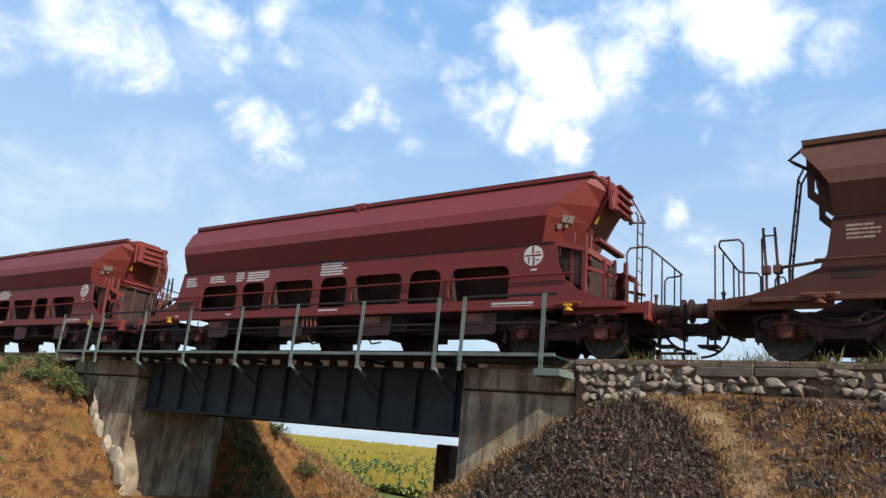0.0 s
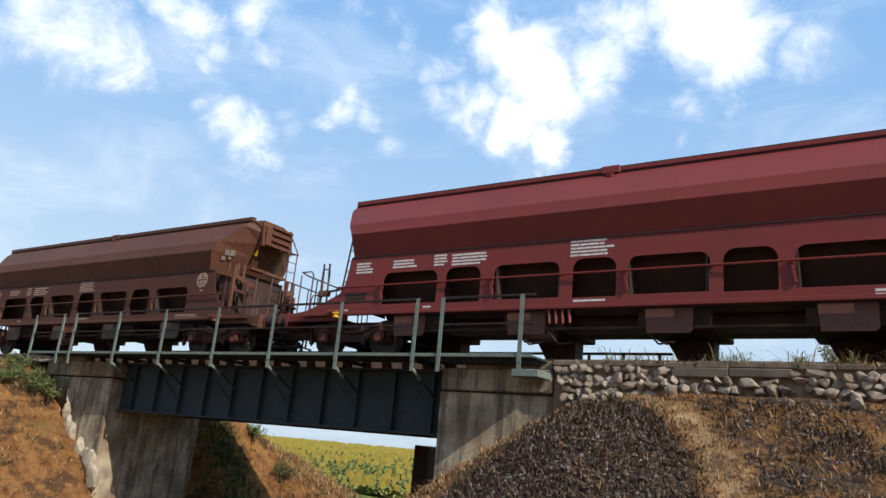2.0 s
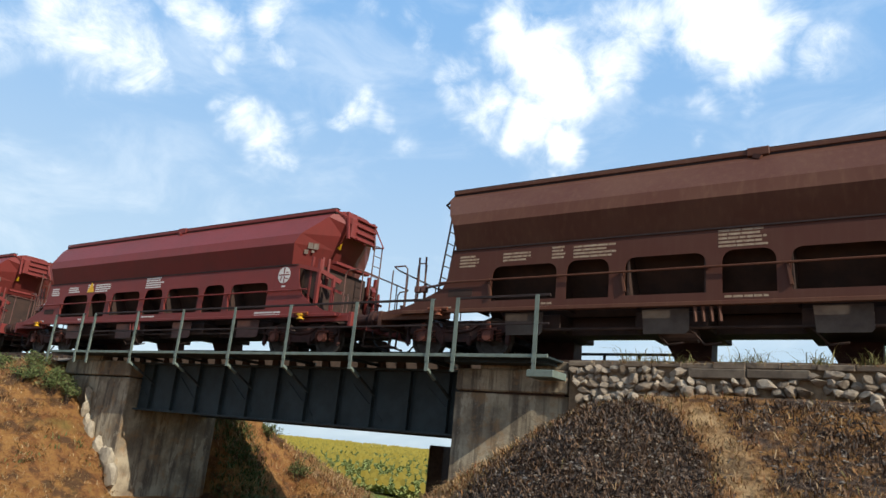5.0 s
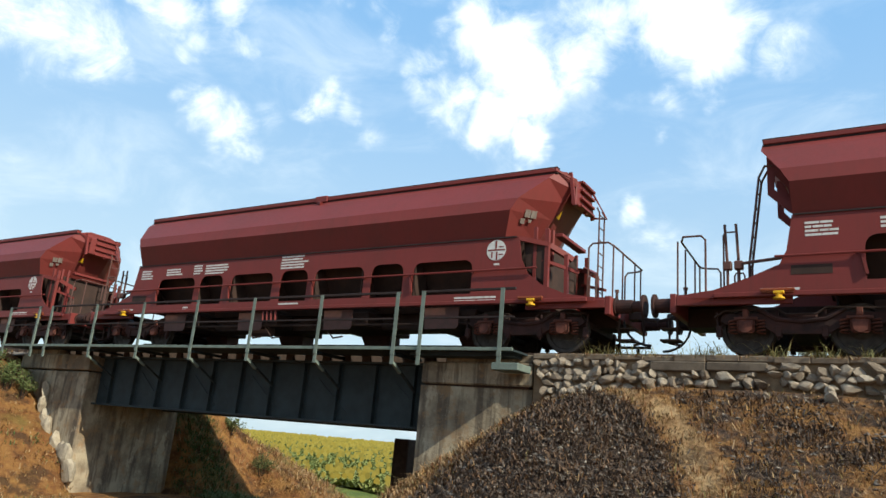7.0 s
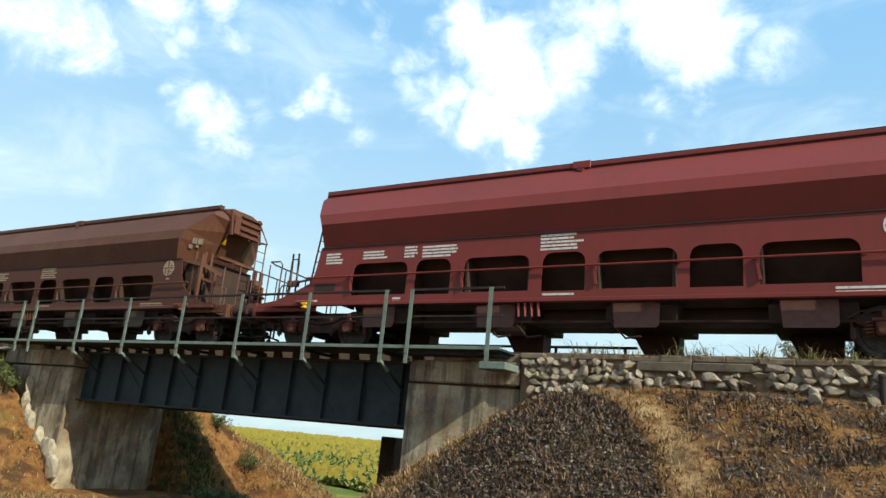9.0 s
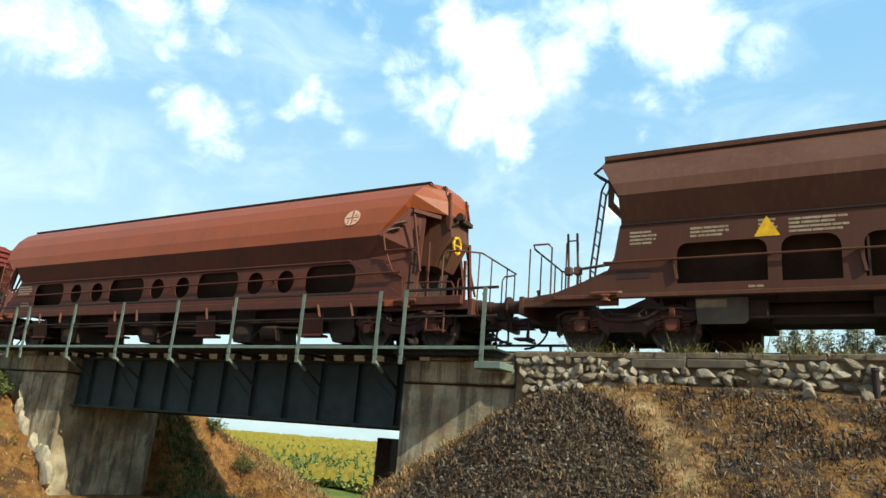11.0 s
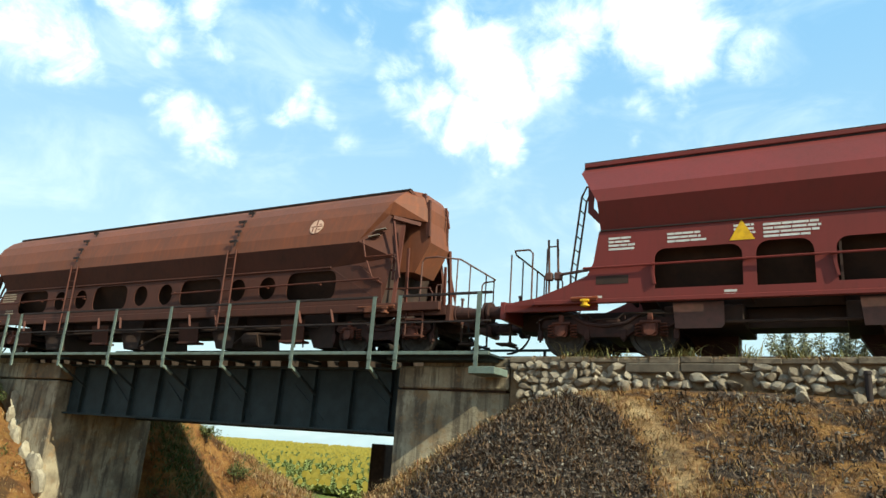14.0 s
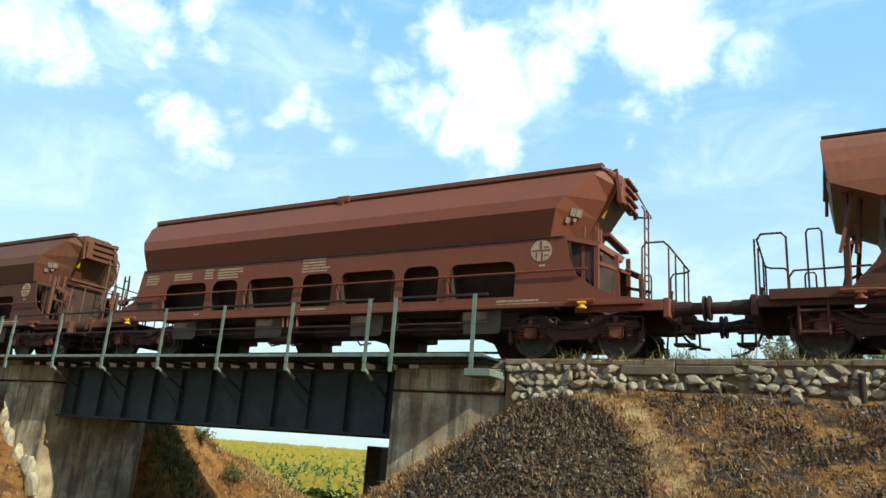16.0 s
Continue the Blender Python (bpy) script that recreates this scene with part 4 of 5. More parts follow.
        if s < 0:
            # trimmed end: web brackets under the roof and a raking ladder
            for y in (-0.72, 0.72):
                bm = bmesh.new()
                plate(bm, [[(-7.02, 3.92), (-6.92, 3.92), (-6.78, 3.60), (-6.56, 3.25), (-6.52, 2.66), (-6.64, 2.72), (-7.02, 3.12)],
                           [(-6.88, 3.50), (-6.90, 3.22), (-6.68, 2.96), (-6.62, 3.02), (-6.68, 3.24)]],
                      lambda u, v, d, y=y: (u, y + d, v), 0.02)
                part("web_bracket", bm, mat, w)
            bm = bmesh.new()
            for dy in (-0.16, 0.16):
                tube(bm, [(-6.92, -0.55 + dy, 3.70), (-7.06, -0.55 + dy, 3.72), (-7.17, -0.55 + dy, 3.5), (-7.38, -0.55 + dy, 1.75), (-7.38, -0.55 + dy, 1.07)], 0.024)
            for k in range(7):
                f = k / 6
                tube(bm, [(-7.17 - 0.21 * f, -0.71, 3.5 - 1.75 * f), (-7.17 - 0.21 * f, -0.39, 3.5 - 1.75 * f)], 0.014)
            part("raking_ladder", bm, M_TUBE, w)
            for dx in (0.0, 0.2):
                bm = bmesh.new()
                tube(bm, [(-7.5 - dx, -1.12, 1.07), (-7.5 - dx, -1.12, 1.62), (-7.54 - dx, -1.12, 2.45)], 0.026)
                box(bm, -7.58 - dx, -7.42 - dx, -1.18, -1.06, 1.55, 1.72, 0.02)
                part("hand_lever", bm, M_TUBE, w)
            bm = bmesh.new()
            tube(bm, [(-6.7, -1.36, 1.68), (-7.5, -1.14, 1.66)], 0.03)
            part("lever_shaft", bm, M_TUBE, w)
            if mat is M_BROWN:
                bm = bmesh.new()
                tube(bm, [(-7.02, -0.80, 4.10), (-7.30, -0.80, 3.88), (-7.18, -0.80, 3.78), (-6.95, -0.80, 3.62), (-6.76, -0.80, 3.30)], 0.035)
                part("hatch_arm", bm, M_DARK, w)
            continue
        bm = bmesh.new()
        box(bm, 7.20, 7.34, -0.50, 0.50, 3.42, 4.0, 0.02)
        part("end_hatch", bm, mat, w)
        for y in (-0.60, 0.1, 0.55):
            bm = bmesh.new()
            beam(bm, (7.22, y, 4.14), (7.34, y, 3.35), 0.07)
            part("hatch_bar", bm, mat, w)
        for z in (3.98, 3.78, 3.58, 3.40):
            bm = bmesh.new()
            box(bm, 7.30, 7.42, -0.3, 0.5, z, z + 0.06, 0.01)
            part("hatch_slat", bm, mat, w)
        for k in range(3):
            bm = bmesh.new()
            beam(bm, (6.98 + 0.04 * k, -0.80 + 0.06 * k, 4.14 - 0.05 * k), (7.34, -0.52, 3.96 - 0.07 * k), 0.05)
            part("roof_end_rib", bm, mat, w)
        bm = bmesh.new()
        box(bm, 6.95, 7.15, -0.72, 0.72, 2.60, 2.68, 0.01)
        part("end_step", bm, mat, w)
        bm = bmesh.new()
        tube(bm, [(7.36, 0.45, 4.0), (7.70, 0.55, 3.35), (7.36, 0.55, 3.40)], 0.028)
        part("stay", bm, mat, w)
        end_ladder(w, 1, 7.62, 1.07, 3.55, 0.42, M_TUBE)
        for y in (-1.0, -0.82):
            bm = bmesh.new()
            tube(bm, [(6.9 + 0.3 * (y + 1.0), y, 2.72), (6.9 + 0.3 * (y + 1.0), y, 1.9)], 0.045)
            part("locking_cylinder", bm, mat, w)
        bm = bmesh.new()
        plate(bm, [[(-0.52, 3.12), (-0.34, 3.12), (-0.43, 3.3)]], lambda u, v, d: (6.96 + 0.67 * (v - 3.25) + d, u, v), 0.006)
        part("warning_plate", bm, M_YELLOW, w)
        # worn placards on the chamfered corner
        a, d = Vector((6.36, -1.50, 3.34)), Vector((7.0, -0.50, 3.40))
        e = Vector((5.94, -1.42, 2.45))
        u = (d - a).normalized()
        nn = u.cross(a - e).normalized()
        nn = nn if nn.y < 0 else -nn
        v = nn.cross(u).normalized()
        v = v if v.z > 0 else -v
        for p, q, wd, ht in ((0.28, -0.40, 0.14, 0.17), (0.44, -0.40, 0.14, 0.17), (0.20, -0.56, 0.11, 0.12), (0.40, -0.51, 0.08, 0.07)):
            bm = bmesh.new()
            o = a + u * p + v * q + nn * 0.02
            plate(bm, [[(0, 0), (wd, 0), (wd, ht), (0, ht)]], lambda i, j, t, o=o: o + u * i + v * j + nn * t, 0.006)
            part("placard", bm, M_GREY, w)
    underframe(w, (8.72, 8.46), mat, 6.5, 7.4, (-0.18, 0.04), 0.56)
    return w


def wagon_b(mat, letter, label, ladders):
    """Long bogie hopper wagon with a smooth barrel-sided tub and round lightening holes."""
    w = tagged(new("hopper_wagon"), label, "freight wagon", "hopper wagons of the train")
    low = M_SOOT_SHADE if ladders else M_SKIRT
    bm = bmesh.new()
    full = [(-0.62, 4.22), (-0.95, 4.02), (-1.22, 3.74), (-1.40, 3.42), (-1.53, 2.98), (-1.56, 2.66), (-1.34, 2.12)]
    west = (-8.62, -8.64, -8.62, -8.58, -8.52, -7.78, -7.60)
    east = (8.10, 8.06, 7.99, 7.86, 7.55, 7.28, 6.90)
    sec = [[(x, y, z) for x, (y, z) in zip(xs, prof)] for xs, prof in ((west, full), (east, full))]
    sec = [r + [(x, -y, z) for x, y, z in reversed(r)] for r in sec]
    upper = [q[:6] + q[8:] for q in sec]
    loft(bm, upper)
    part("tub", bm, mat, w)
    # belt below the crease: its self-shadow is put into the darker paint
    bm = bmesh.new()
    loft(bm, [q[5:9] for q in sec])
    part("lower_belt", bm, low, w, "lower belt with its self-shadow put into a darker paint")
    bm = bmesh.new()
    # rounded end of the tub, closing in to a narrow upright hatch wall
    flank = [(8.10, -0.62, 4.22), (8.06, -0.95, 4.02), (7.99, -1.22, 3.74), (7.88, -1.14, 3.44)]
    nose = [(8.38, -0.40, 4.18), (8.54, -0.42, 4.00), (8.62, -0.44, 3.72), (8.60, -0.52, 3.36)]
    loft(bm, [r + [(x, -y, z) for x, y, z in reversed(r)] for r in (flank, nose)])
    part("end_cap", bm, mat, w)
    bm = bmesh.new()
    box_rows = [[(7.90, -0.50, 3.40), (8.61, -0.46, 3.40)], [(7.90, -0.50, 2.85), (8.68, -0.46, 2.85)], [(7.80, -0.50, 2.15), (8.28, -0.46, 2.12)]]
    loft(bm, [[r[k] for r in box_rows] + [(r[k][0], -r[k][1], r[k][2]) for r in reversed(box_rows)] for k in (0, 1)])
    part("end_box", bm, mat if ladders else M_BROWN, w)
    bm = bmesh.new()
    plate(bm, [[(-1.30, 3.3), (-0.9, 3.9), (0.9, 3.9), (1.30, 3.3), (1.40, 2.70), (1.28, 2.20), (-1.28, 2.20), (-1.40, 2.70)]],
          lambda u, v, d: (6.86 + 0.54 * (v - 2.20) + d, u, v), 0.03)
    part("end_bulkhead", bm, low, w)
    # gusset plates rising from the skirt to the tub's trimmed edge
    for s in (-1, 1):
        bm = bmesh.new()
        ring = [(6.40, 1.405, 2.10), (7.30, 1.565, 2.68), (7.86, 1.16, 3.43), (8.16, 0.86, 3.26), (8.16, 1.24, 2.30), (8.04, 1.405, 1.18)]
        loft(bm, [[(x, s * y, z) for x, y, z in ring], [(x - 0.01, s * (y - 0.03), z) for x, y, z in ring]])
        part("end_cheek", bm, low, w)
        for u0, v0 in ((7.62, 2.98), (7.52, 2.80)):
            bm = bmesh.new()
            k = (v0 - 2.68) / 0.75
            beam(bm, (u0, s * (1.50 - 0.40 * k), v0), (u0 + 0.26, s * (1.42 - 0.40 * k), v0 + 0.06), 0.13, 0.02, (0, 0, 1))
            part("placard", bm, M_GREY, w)
        bm = bmesh.new()
        tube(bm, [(7.40, s * 1.50, 2.72), (7.52, s * 1.50, 2.28), (8.26, s * 1.36, 2.33), (8.30, s * 1.36, 2.20)], 0.024)
        tube(bm, [(7.54, s * 1.46, 2.2), (7.72, s * 1.44, 1.80), (8.02, s * 1.42, 1.62)], 0.022)
        part("grab_handle", bm, M_SKIRT, w)
    # hatch gear on the end
    bm = bmesh.new()
    beam(bm, (8.40, -0.48, 4.14), (8.62, -0.48, 3.05), 0.09)
    beam(bm, (8.12, -0.74, 4.18), (8.40, -0.52, 3.86), 0.06)
    beam(bm, (7.96, -1.12, 3.36), (8.44, -0.62, 3.28), 0.09)
    beam(bm, (8.60, 0.30, 4.00), (8.76, 0.25, 3.42), 0.04)
    part("hatch_frame", bm, M_SKIRT, w)
    if not ladders:
        bm = bmesh.new()
        box(bm, 8.56, 8.80, -0.30, 0.40, 3.28, 3.40, 0.02)
        disc(bm, (8.82, -0.30, 3.36), (0, -1, 0), 0.10, 0.14, 14)
        tube(bm, [(8.55, -0.42, 3.05), (8.76, -0.36, 3.20), (8.82, -0.30, 3.36)], 0.035)
        part("hatch_motor", bm, M_DARK, w)
    for s in (-1, 1):
        bm = bmesh.new()
        box(bm, -8.62, 8.12, s * 0.58, s * 0.70, 4.19, 4.255, 0.015)
        part("roof_edge", bm, M_SEAL, w, "black roof edge")
        bm = bmesh.new()
        box(bm, -7.45, 6.45, s * 1.30, s * 1.44, 2.09, 2.135, 0.01)
        part("crease_lip", bm, low, w)
    bm = bmesh.new()
    loft(bm, [[(x, -0.6, 4.2), (x, -0.3, 4.27), (x, 0.3, 4.27), (x, 0.6, 4.2)] for x in (-8.60, 8.10)])
    part("roof_cover", bm, mat, w)
    outer = [(-8.3, 1.16), (8.04, 1.16), (8.0, 1.60), (7.3, 2.12), (-7.6, 2.12), (-7.95, 1.55)]
    circles = [-4.4, -3.34, -0.53, 0.53, 3.34, 4.4]
    big = [-5.85, -1.93, 1.93, 5.85]
    holes = [[(c + 0.29 * math.cos(a), 1.68 + 0.30 * math.sin(a)) for a in np.linspace(0, math.tau, 17)[:-1]] for c in circles]
    holes += [rounded(c - 0.78, c + 0.78, 1.30, 2.04, 0.24) for c in big]
    for s in (-1, 1):
        bm = bmesh.new()
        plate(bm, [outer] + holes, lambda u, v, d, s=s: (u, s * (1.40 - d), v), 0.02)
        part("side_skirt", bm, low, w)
        bm = bmesh.new()
        box(bm, -9.6, 9.6, s * 1.30, s * 1.42, 0.96, 1.155, 0.012)
        part("side_sill", bm, low, w)
        for a, c in ((-7.6, -3.0), (0.9, 8.0)) if ladders else ((-7.6, 8.0),):
            bm = bmesh.new()
            tube(bm, [(a, s * 1.50, 1.66), (c, s * 1.50, 1.74)], 0.022)
            for q in np.linspace(a + 0.1, c - 0.1, 5):
                beam(bm, (q, s * 1.40, 1.69), (q, s * 1.50, 1.69), 0.04)
            part("grab_rail", bm, M_SKIRT, w)
        # slope behind the holes, its recess shade carried by the dark colour
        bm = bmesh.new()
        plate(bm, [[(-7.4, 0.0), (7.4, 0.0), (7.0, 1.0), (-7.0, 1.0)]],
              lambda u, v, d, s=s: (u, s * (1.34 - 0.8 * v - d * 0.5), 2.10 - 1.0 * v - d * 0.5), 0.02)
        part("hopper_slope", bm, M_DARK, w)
        for q in (-6.0, -4.9, -2.2, -1.2, 1.7, 2.7, 5.6, 6.6):
            bm = bmesh.new()
            beam(bm, (q, s * 1.43, 1.05), (q + 0.16, s * 1.50, 0.72), 0.06, 0.03)
            part("latch_arm", bm, M_SKIRT, w)
        if ladders:
            for q in (-3.72, 3.12):
                bm = bmesh.new()
                for dx in (-0.16, 0.16):
                    tube(bm, [(q + dx, s * 1.58, 2.75), (q + dx, s * 1.56, 0.62)], 0.024)
                for k in range(7):
                    tube(bm, [(q - 0.16, s * 1.57, 0.75 + 0.3 * k), (q + 0.16, s * 1.57, 0.75 + 0.3 * k)], 0.014)
                part("side_ladder", bm, M_SKIRT, w)
                for k, (yy, z) in enumerate(((1.60, 3.0), (1.52, 3.3), (1.38, 3.62), (1.12, 3.95))):
                    bm = bmesh.new()
                    beam(bm, (q - 0.12 + 0.06 * (k % 2), s * yy, z), (q + 0.16, s * yy, z), 0.04, 0.06)
                    beam(bm, (q + 0.1, s * (yy + 0.01), z), (q + 0.1, s * (yy + 0.01), z - 0.14), 0.035)
                    part("climbing_step", bm, M_SEAL, w)
    tilt = math.degrees(math.atan2(0.13, 0.40))
    emblem(w, 5.88 if ladders else 6.40, 3.20, -1.478, 0.21 if ladders else 0.23, M_PINK, mat, -tilt)
    for x0, z0, wd, rows, sd in ((-6.9, 2.52, 0.3, 2, 31), (-5.9, 2.54, 0.7, 3, 32), (-4.5, 2.54, 0.8, 3, 33), (-1.0, 2.56, 0.9, 5, 34)):
        lettering(w, x0, z0, wd, rows, M_GREY if ladders else M_PALE, sd, -1.545 + 0.407 * (2.66 - z0), 0.407, 0.07)
    for x0, z0, wd, rows, sd in ((-7.6, 2.02, 0.8, 4, 35), (-7.3, 1.45, 0.5, 2, 36)):
        lettering(w, x0, z0, wd, rows, M_PALE, sd, -1.404, 0.0, 0.08)
    for c in (-5.0, -1.15, 2.7, 6.1):
        bm = bmesh.new()
        loft(bm, [[(c - 0.95, y0, 1.15), (c + 0.25, y0, 1.15), (c + 0.30, y1, 0.2), (c - 0.30, y1, 0.2)] for y0, y1 in ((-0.8, -0.95), (0.8, 0.95))])
        part("discharge_chute", bm, M_DARK, w)
    for c in (-6.2, -2.3, 1.55, 5.3):
        bm = bmesh.new()
        plate(bm, [[(c - 0.38, 0.86), (c + 0.38, 0.86), (c + 0.30, 0.36), (c - 0.45, 0.36)]], lambda u, v, d: (u, -1.28 + d + (0.86 - v) * 0.3, v), 0.02)
        box(bm, c - 0.46, c + 0.31, -1.2, -0.9, 0.30, 0.36, 0.01)
        part("discharge_flap", bm, low, w)
    bm = bmesh.new()
    box(bm, -7.2, 7.2, -0.5, 0.5, 0.75, 1.1)
    tube(bm, [(-6.0, -1.05, 0.66), (6.0, -1.05, 0.70)], 0.028)
    tube(bm, [(-0.9, -0.9, 0.25), (0.1, -0.9, 0.62), (1.0, -0.9, 0.58)], 0.03)
    tube(bm, [(2.9, -0.9, 0.25), (3.4, -0.9, 0.6), (4.6, -0.9, 0.55)], 0.03)
    disc(bm, (3.6, -0.8, 0.45), (1, 0, 0), 0.2, 0.5, 14)
    part("brake_rigging", bm, M_DARK, w)
    for s in (-1, 1):
        for y in (-1.15, 1.15):
            bm = bmesh.new()
            beam(bm, (s * 8.30, y, 3.1), (s * 8.36, y * 1.20, 1.1), 0.08)
            beam(bm, (s * 8.1, y * 1.05, 2.0), (s * 8.4, y * 1.14, 1.9), 0.05)
            beam(bm, (s * 8.35, y * 0.8, 2.6), (s * 8.4, y * 0.8, 1.1), 0.06)
            beam(bm, (s * 8.05, y * 0.9, 3.1), (s * 8.20, y * 1.1, 1.75), 0.06)
            beam(bm, (s * 8.1, y * 1.12, 3.2), (s * 8.45, y * 1.2, 1.75), 0.05)
            part("end_frame", bm, M_SKIRT, w)
        bm = bmesh.new()
        box(bm, s * 7.7, s * 7.76, -1.1, 1.1, 1.1, 2.4)
        part("end_plate", bm, M_DARK, w)
        bm = bmesh.new()
        box(bm, s * 8.44, s * 8.58, -0.36, 0.32, 3.45, 3.85, 0.03)
        part("end_hatch", bm, low, w)
        for y in (-0.5, 0.4):
            bm = bmesh.new()
            beam(bm, (s * 8.58, y, 3.95), (s * 8.64, y, 3.0), 0.06)
            part("hatch_bar", bm, low, w)
        bm = bmesh.new()
        tube(bm, [(s * 8.0, -1.3, 1.52), (s * 9.2, -1.2, 1.52), (s * 9.28, -1.2, 1.4), (s * 9.28, -1.2, 1.1)], 0.02)
        tube(bm, [(s * 8.7, -1.32, 1.1), (s * 8.7, -1.32, 0.35)], 0.025)
        tube(bm, [(s * 9.15, -1.32, 1.1), (s * 9.15, -1.32, 0.35)], 0.025)
        for z in (0.38, 0.75):
            box(bm, s * 8.7, s * 9.15, -1.36, -1.2, z, z + 0.04)
        part("side_step", bm, low, w)
        bm = bmesh.new()
        box(bm, s * 7.4, s * 8.3, -1.44, -1.40, 1.06, 1.10, 0.01)
        box(bm, s * 7.6, s * 7.85, -1.45, -1.40, 0.94, 1.06, 0.01)
        part("lever_plate", bm, M_ORANGE if not ladders else M_TAN, w, "faded orange lever plate")
    underframe(w, (9.92, 9.84), low, 7.9, 8.3, (0.20, 0.20), 0.95)
    return w


def hand_wheel(w):
    bm = bmesh.new()
    pts = [(8.80, -0.35 + 0.17 * math.cos(a), 2.62 + 0.2 * math.sin(a)) for a in np.linspace(0, math.tau, 17)]
    tube(bm, pts, 0.035)
    beam(bm, (8.80, -0.52, 2.62), (8.80, -0.18, 2.62), 0.03)
    part("hand_wheel", bm, M_YELLOW, w, "yellow hand wheel")


RED = "maroon painted bogie hopper wagon with white lettering on the track"
BROWN = "dirty brown bogie hopper wagon with faded lettering on the track"
SPEED = 13.0
HAZARD = [(5, -3.78, 2.27), (8, -3.86, 2.22), (10, -3.86, 2.25)]
STARTS = [5.06, -13.22, -31.40, -49.57, -67.73, -85.78, -104.12, -122.38, -140.54, -160.20, -179.83, -199.60, -219.40, -237.57]


def make_train():
    """One wagon of each finish, then its repeats."""
    red = wagon_a(M_RED, M_WHITE, RED, 0)
    brown = wagon_a(M_BROWN, M_PALE, BROWN, 40)
    rust = wagon_a(M_RUST, M_PALE, "faded red-brown bogie hopper wagon with a chalky emblem", 80)
    orange = wagon_b(M_ORANGE, M_WHITE, "long orange bogie hopper wagon with round holes in its skirt", False)
    tan = wagon_b(M_TAN, M_WHITE, "long rusty tan bogie hopper wagon with side ladders", True)
    hand_wheel(orange)
    # hazard triangles on three of the wagons are added after copying
    order = [brown, red, red, brown, brown, red, red, red, brown, orange, red, tan, rust, brown]
    used, wagons = set(), []
    for kind, x in zip(order, STARTS):
        if kind in used:
            wagons.append(copy_thing(kind, pose(x, 0, 0)))
        else:
            used.add(kind)
            kind.location = (x, 0, 0)
            wagons.append(kind)
    for k, x, z in HAZARD:
        bm = bmesh.new()
        plate(bm, [[(x - 0.22, z - 0.19), (x + 0.22, z - 0.19), (x, z + 0.20)]], lambda u, v, d: (u, -1.408 + d, v), 0.005)
        part("hazard_triangle", bm, M_YELLOW, wagons[k], "yellow hazard triangle")
    return wagons


WAGONS = make_train()


# ---------------------------------------------------------------- plants
def scatter(name, label, mat, count, seed, pick, height, width, tuft=5):
    """Tufts of stalks on the banks, as one mass."""
    r = random.Random(seed)
    verts, faces = [], []
    n = 0
    while n < count:
        x, y = pick(r)
        if x is None:
            continue
        n += 1
        z = max(ground_z(x, y), -0.17 if (-1.9 < y < -1.35 and x > -6) else -9) - 0.02
        big = r.uniform(0.5, 1.0) ** 1.5
        for k in range(tuft):
            bx, by = x + r.gauss(0, 0.06), y + r.gauss(0, 0.06)
            h = r.uniform(*height) * big
            turn, lean = r.uniform(0, math.tau), r.uniform(0.4, 2.1)
            c, s = math.cos(turn), math.sin(turn)
            w = r.uniform(*width)
            i = len(verts)
            mx, my, mz = bx + c * lean * h * 0.35, by + s * lean * h * 0.35, z + h * 0.55
            verts += [(bx + s * w, by - c * w, z), (bx - s * w, by + c * w, z), (mx - s * w * .8, my + c * w * .8, mz), (mx + s * w * .8, my - c * w * .8, mz),
                      (bx + c * lean * h, by + s * lean * h, z + h * (1 - 0.35 * lean))]
            faces += [(i, i + 1, i + 2, i + 3), (i + 3, i + 2, i + 4)]
    me = bpy.data.meshes.new(name)
    me.from_pydata(verts, [], faces)
    me.materials.append(mat)
    tagged(new(name, me), label, "grass", kind="stuff")


def in_heap(x, y):
    """Below one on the scorched heap."""
    return 0.5 if -7.0 < x < -6.08 - 0.84 * y - 0.20 * (y + 3.3) ** 2 and y < -2.05 else 2.0


def west_bank(r):
    x, y = r.uniform(-36, -14), r.uniform(-12, -1.9)
    return (x, y) if ground_z(x, y) > -4.85 and not (-23.9 < x < -20.5 and y > -1.9) else (None, None)


def west_green(r):
    x, y = west_bank(r)
    return (x, y) if x is not None and noise.noise(Vector((x * 0.5, y * 0.5, 7))) > 0.12 else (None, None)


def west_far(r):
    x, y = r.uniform(-26, -13), r.uniform(1.9, 11)
    return (x, y) if ground_z(x, y) > -4.3 else (None, None)


def shade_flank(r):
    x, y = r.uniform(-21.6, -17.6), r.uniform(1.9, 3.9)
    return (x, y) if ground_z(x, y) > -4.5 and r.random() < (4.2 - y) / 1.2 else (None, None)


def heap_area(r):
    x, y = r.uniform(-9.0, -1.0), r.uniform(-6.5, -2.0)
    return (x, y) if in_heap(x + r.gauss(0, 0.12), y) < 1.0 and r.random() < (x + 4.5 - 0.42 * y) / 0.6 else (None, None)


def heap_flank(r):
    """The unburnt side of the heap towards the underpass."""
    x, y = r.uniform(-9.6, -4.6), r.uniform(-7.0, -1.9)
    return (x, y) if ground_z(x, y) > -4.2 and r.random() < (-3.7 + 0.42 * y - x) / 0.6 else (None, None)


def east_dry(r):
    x, y = r.uniform(-9.5, 4.5), r.uniform(-7.5, -1.95)
    if in_heap(x, y) < 1.0:
        return (None, None)
    keep = 1.0 if x < -5.4 - 0.84 * y else 0.45 + 0.5 * noise.noise(Vector((x * 1.1, y * 1.1, 4)))
    return (x, y) if r.random() < keep else (None, None)


def east_char(r):
    x, y = r.uniform(-3.9, 4.5), r.uniform(-7.5, -2.1)
    return (x, y) if x > -5.4 - 0.84 * y and noise.noise(Vector((x * 1.1, y * 1.1, 4))) < r.uniform(-0.3, 0.4) else (None, None)


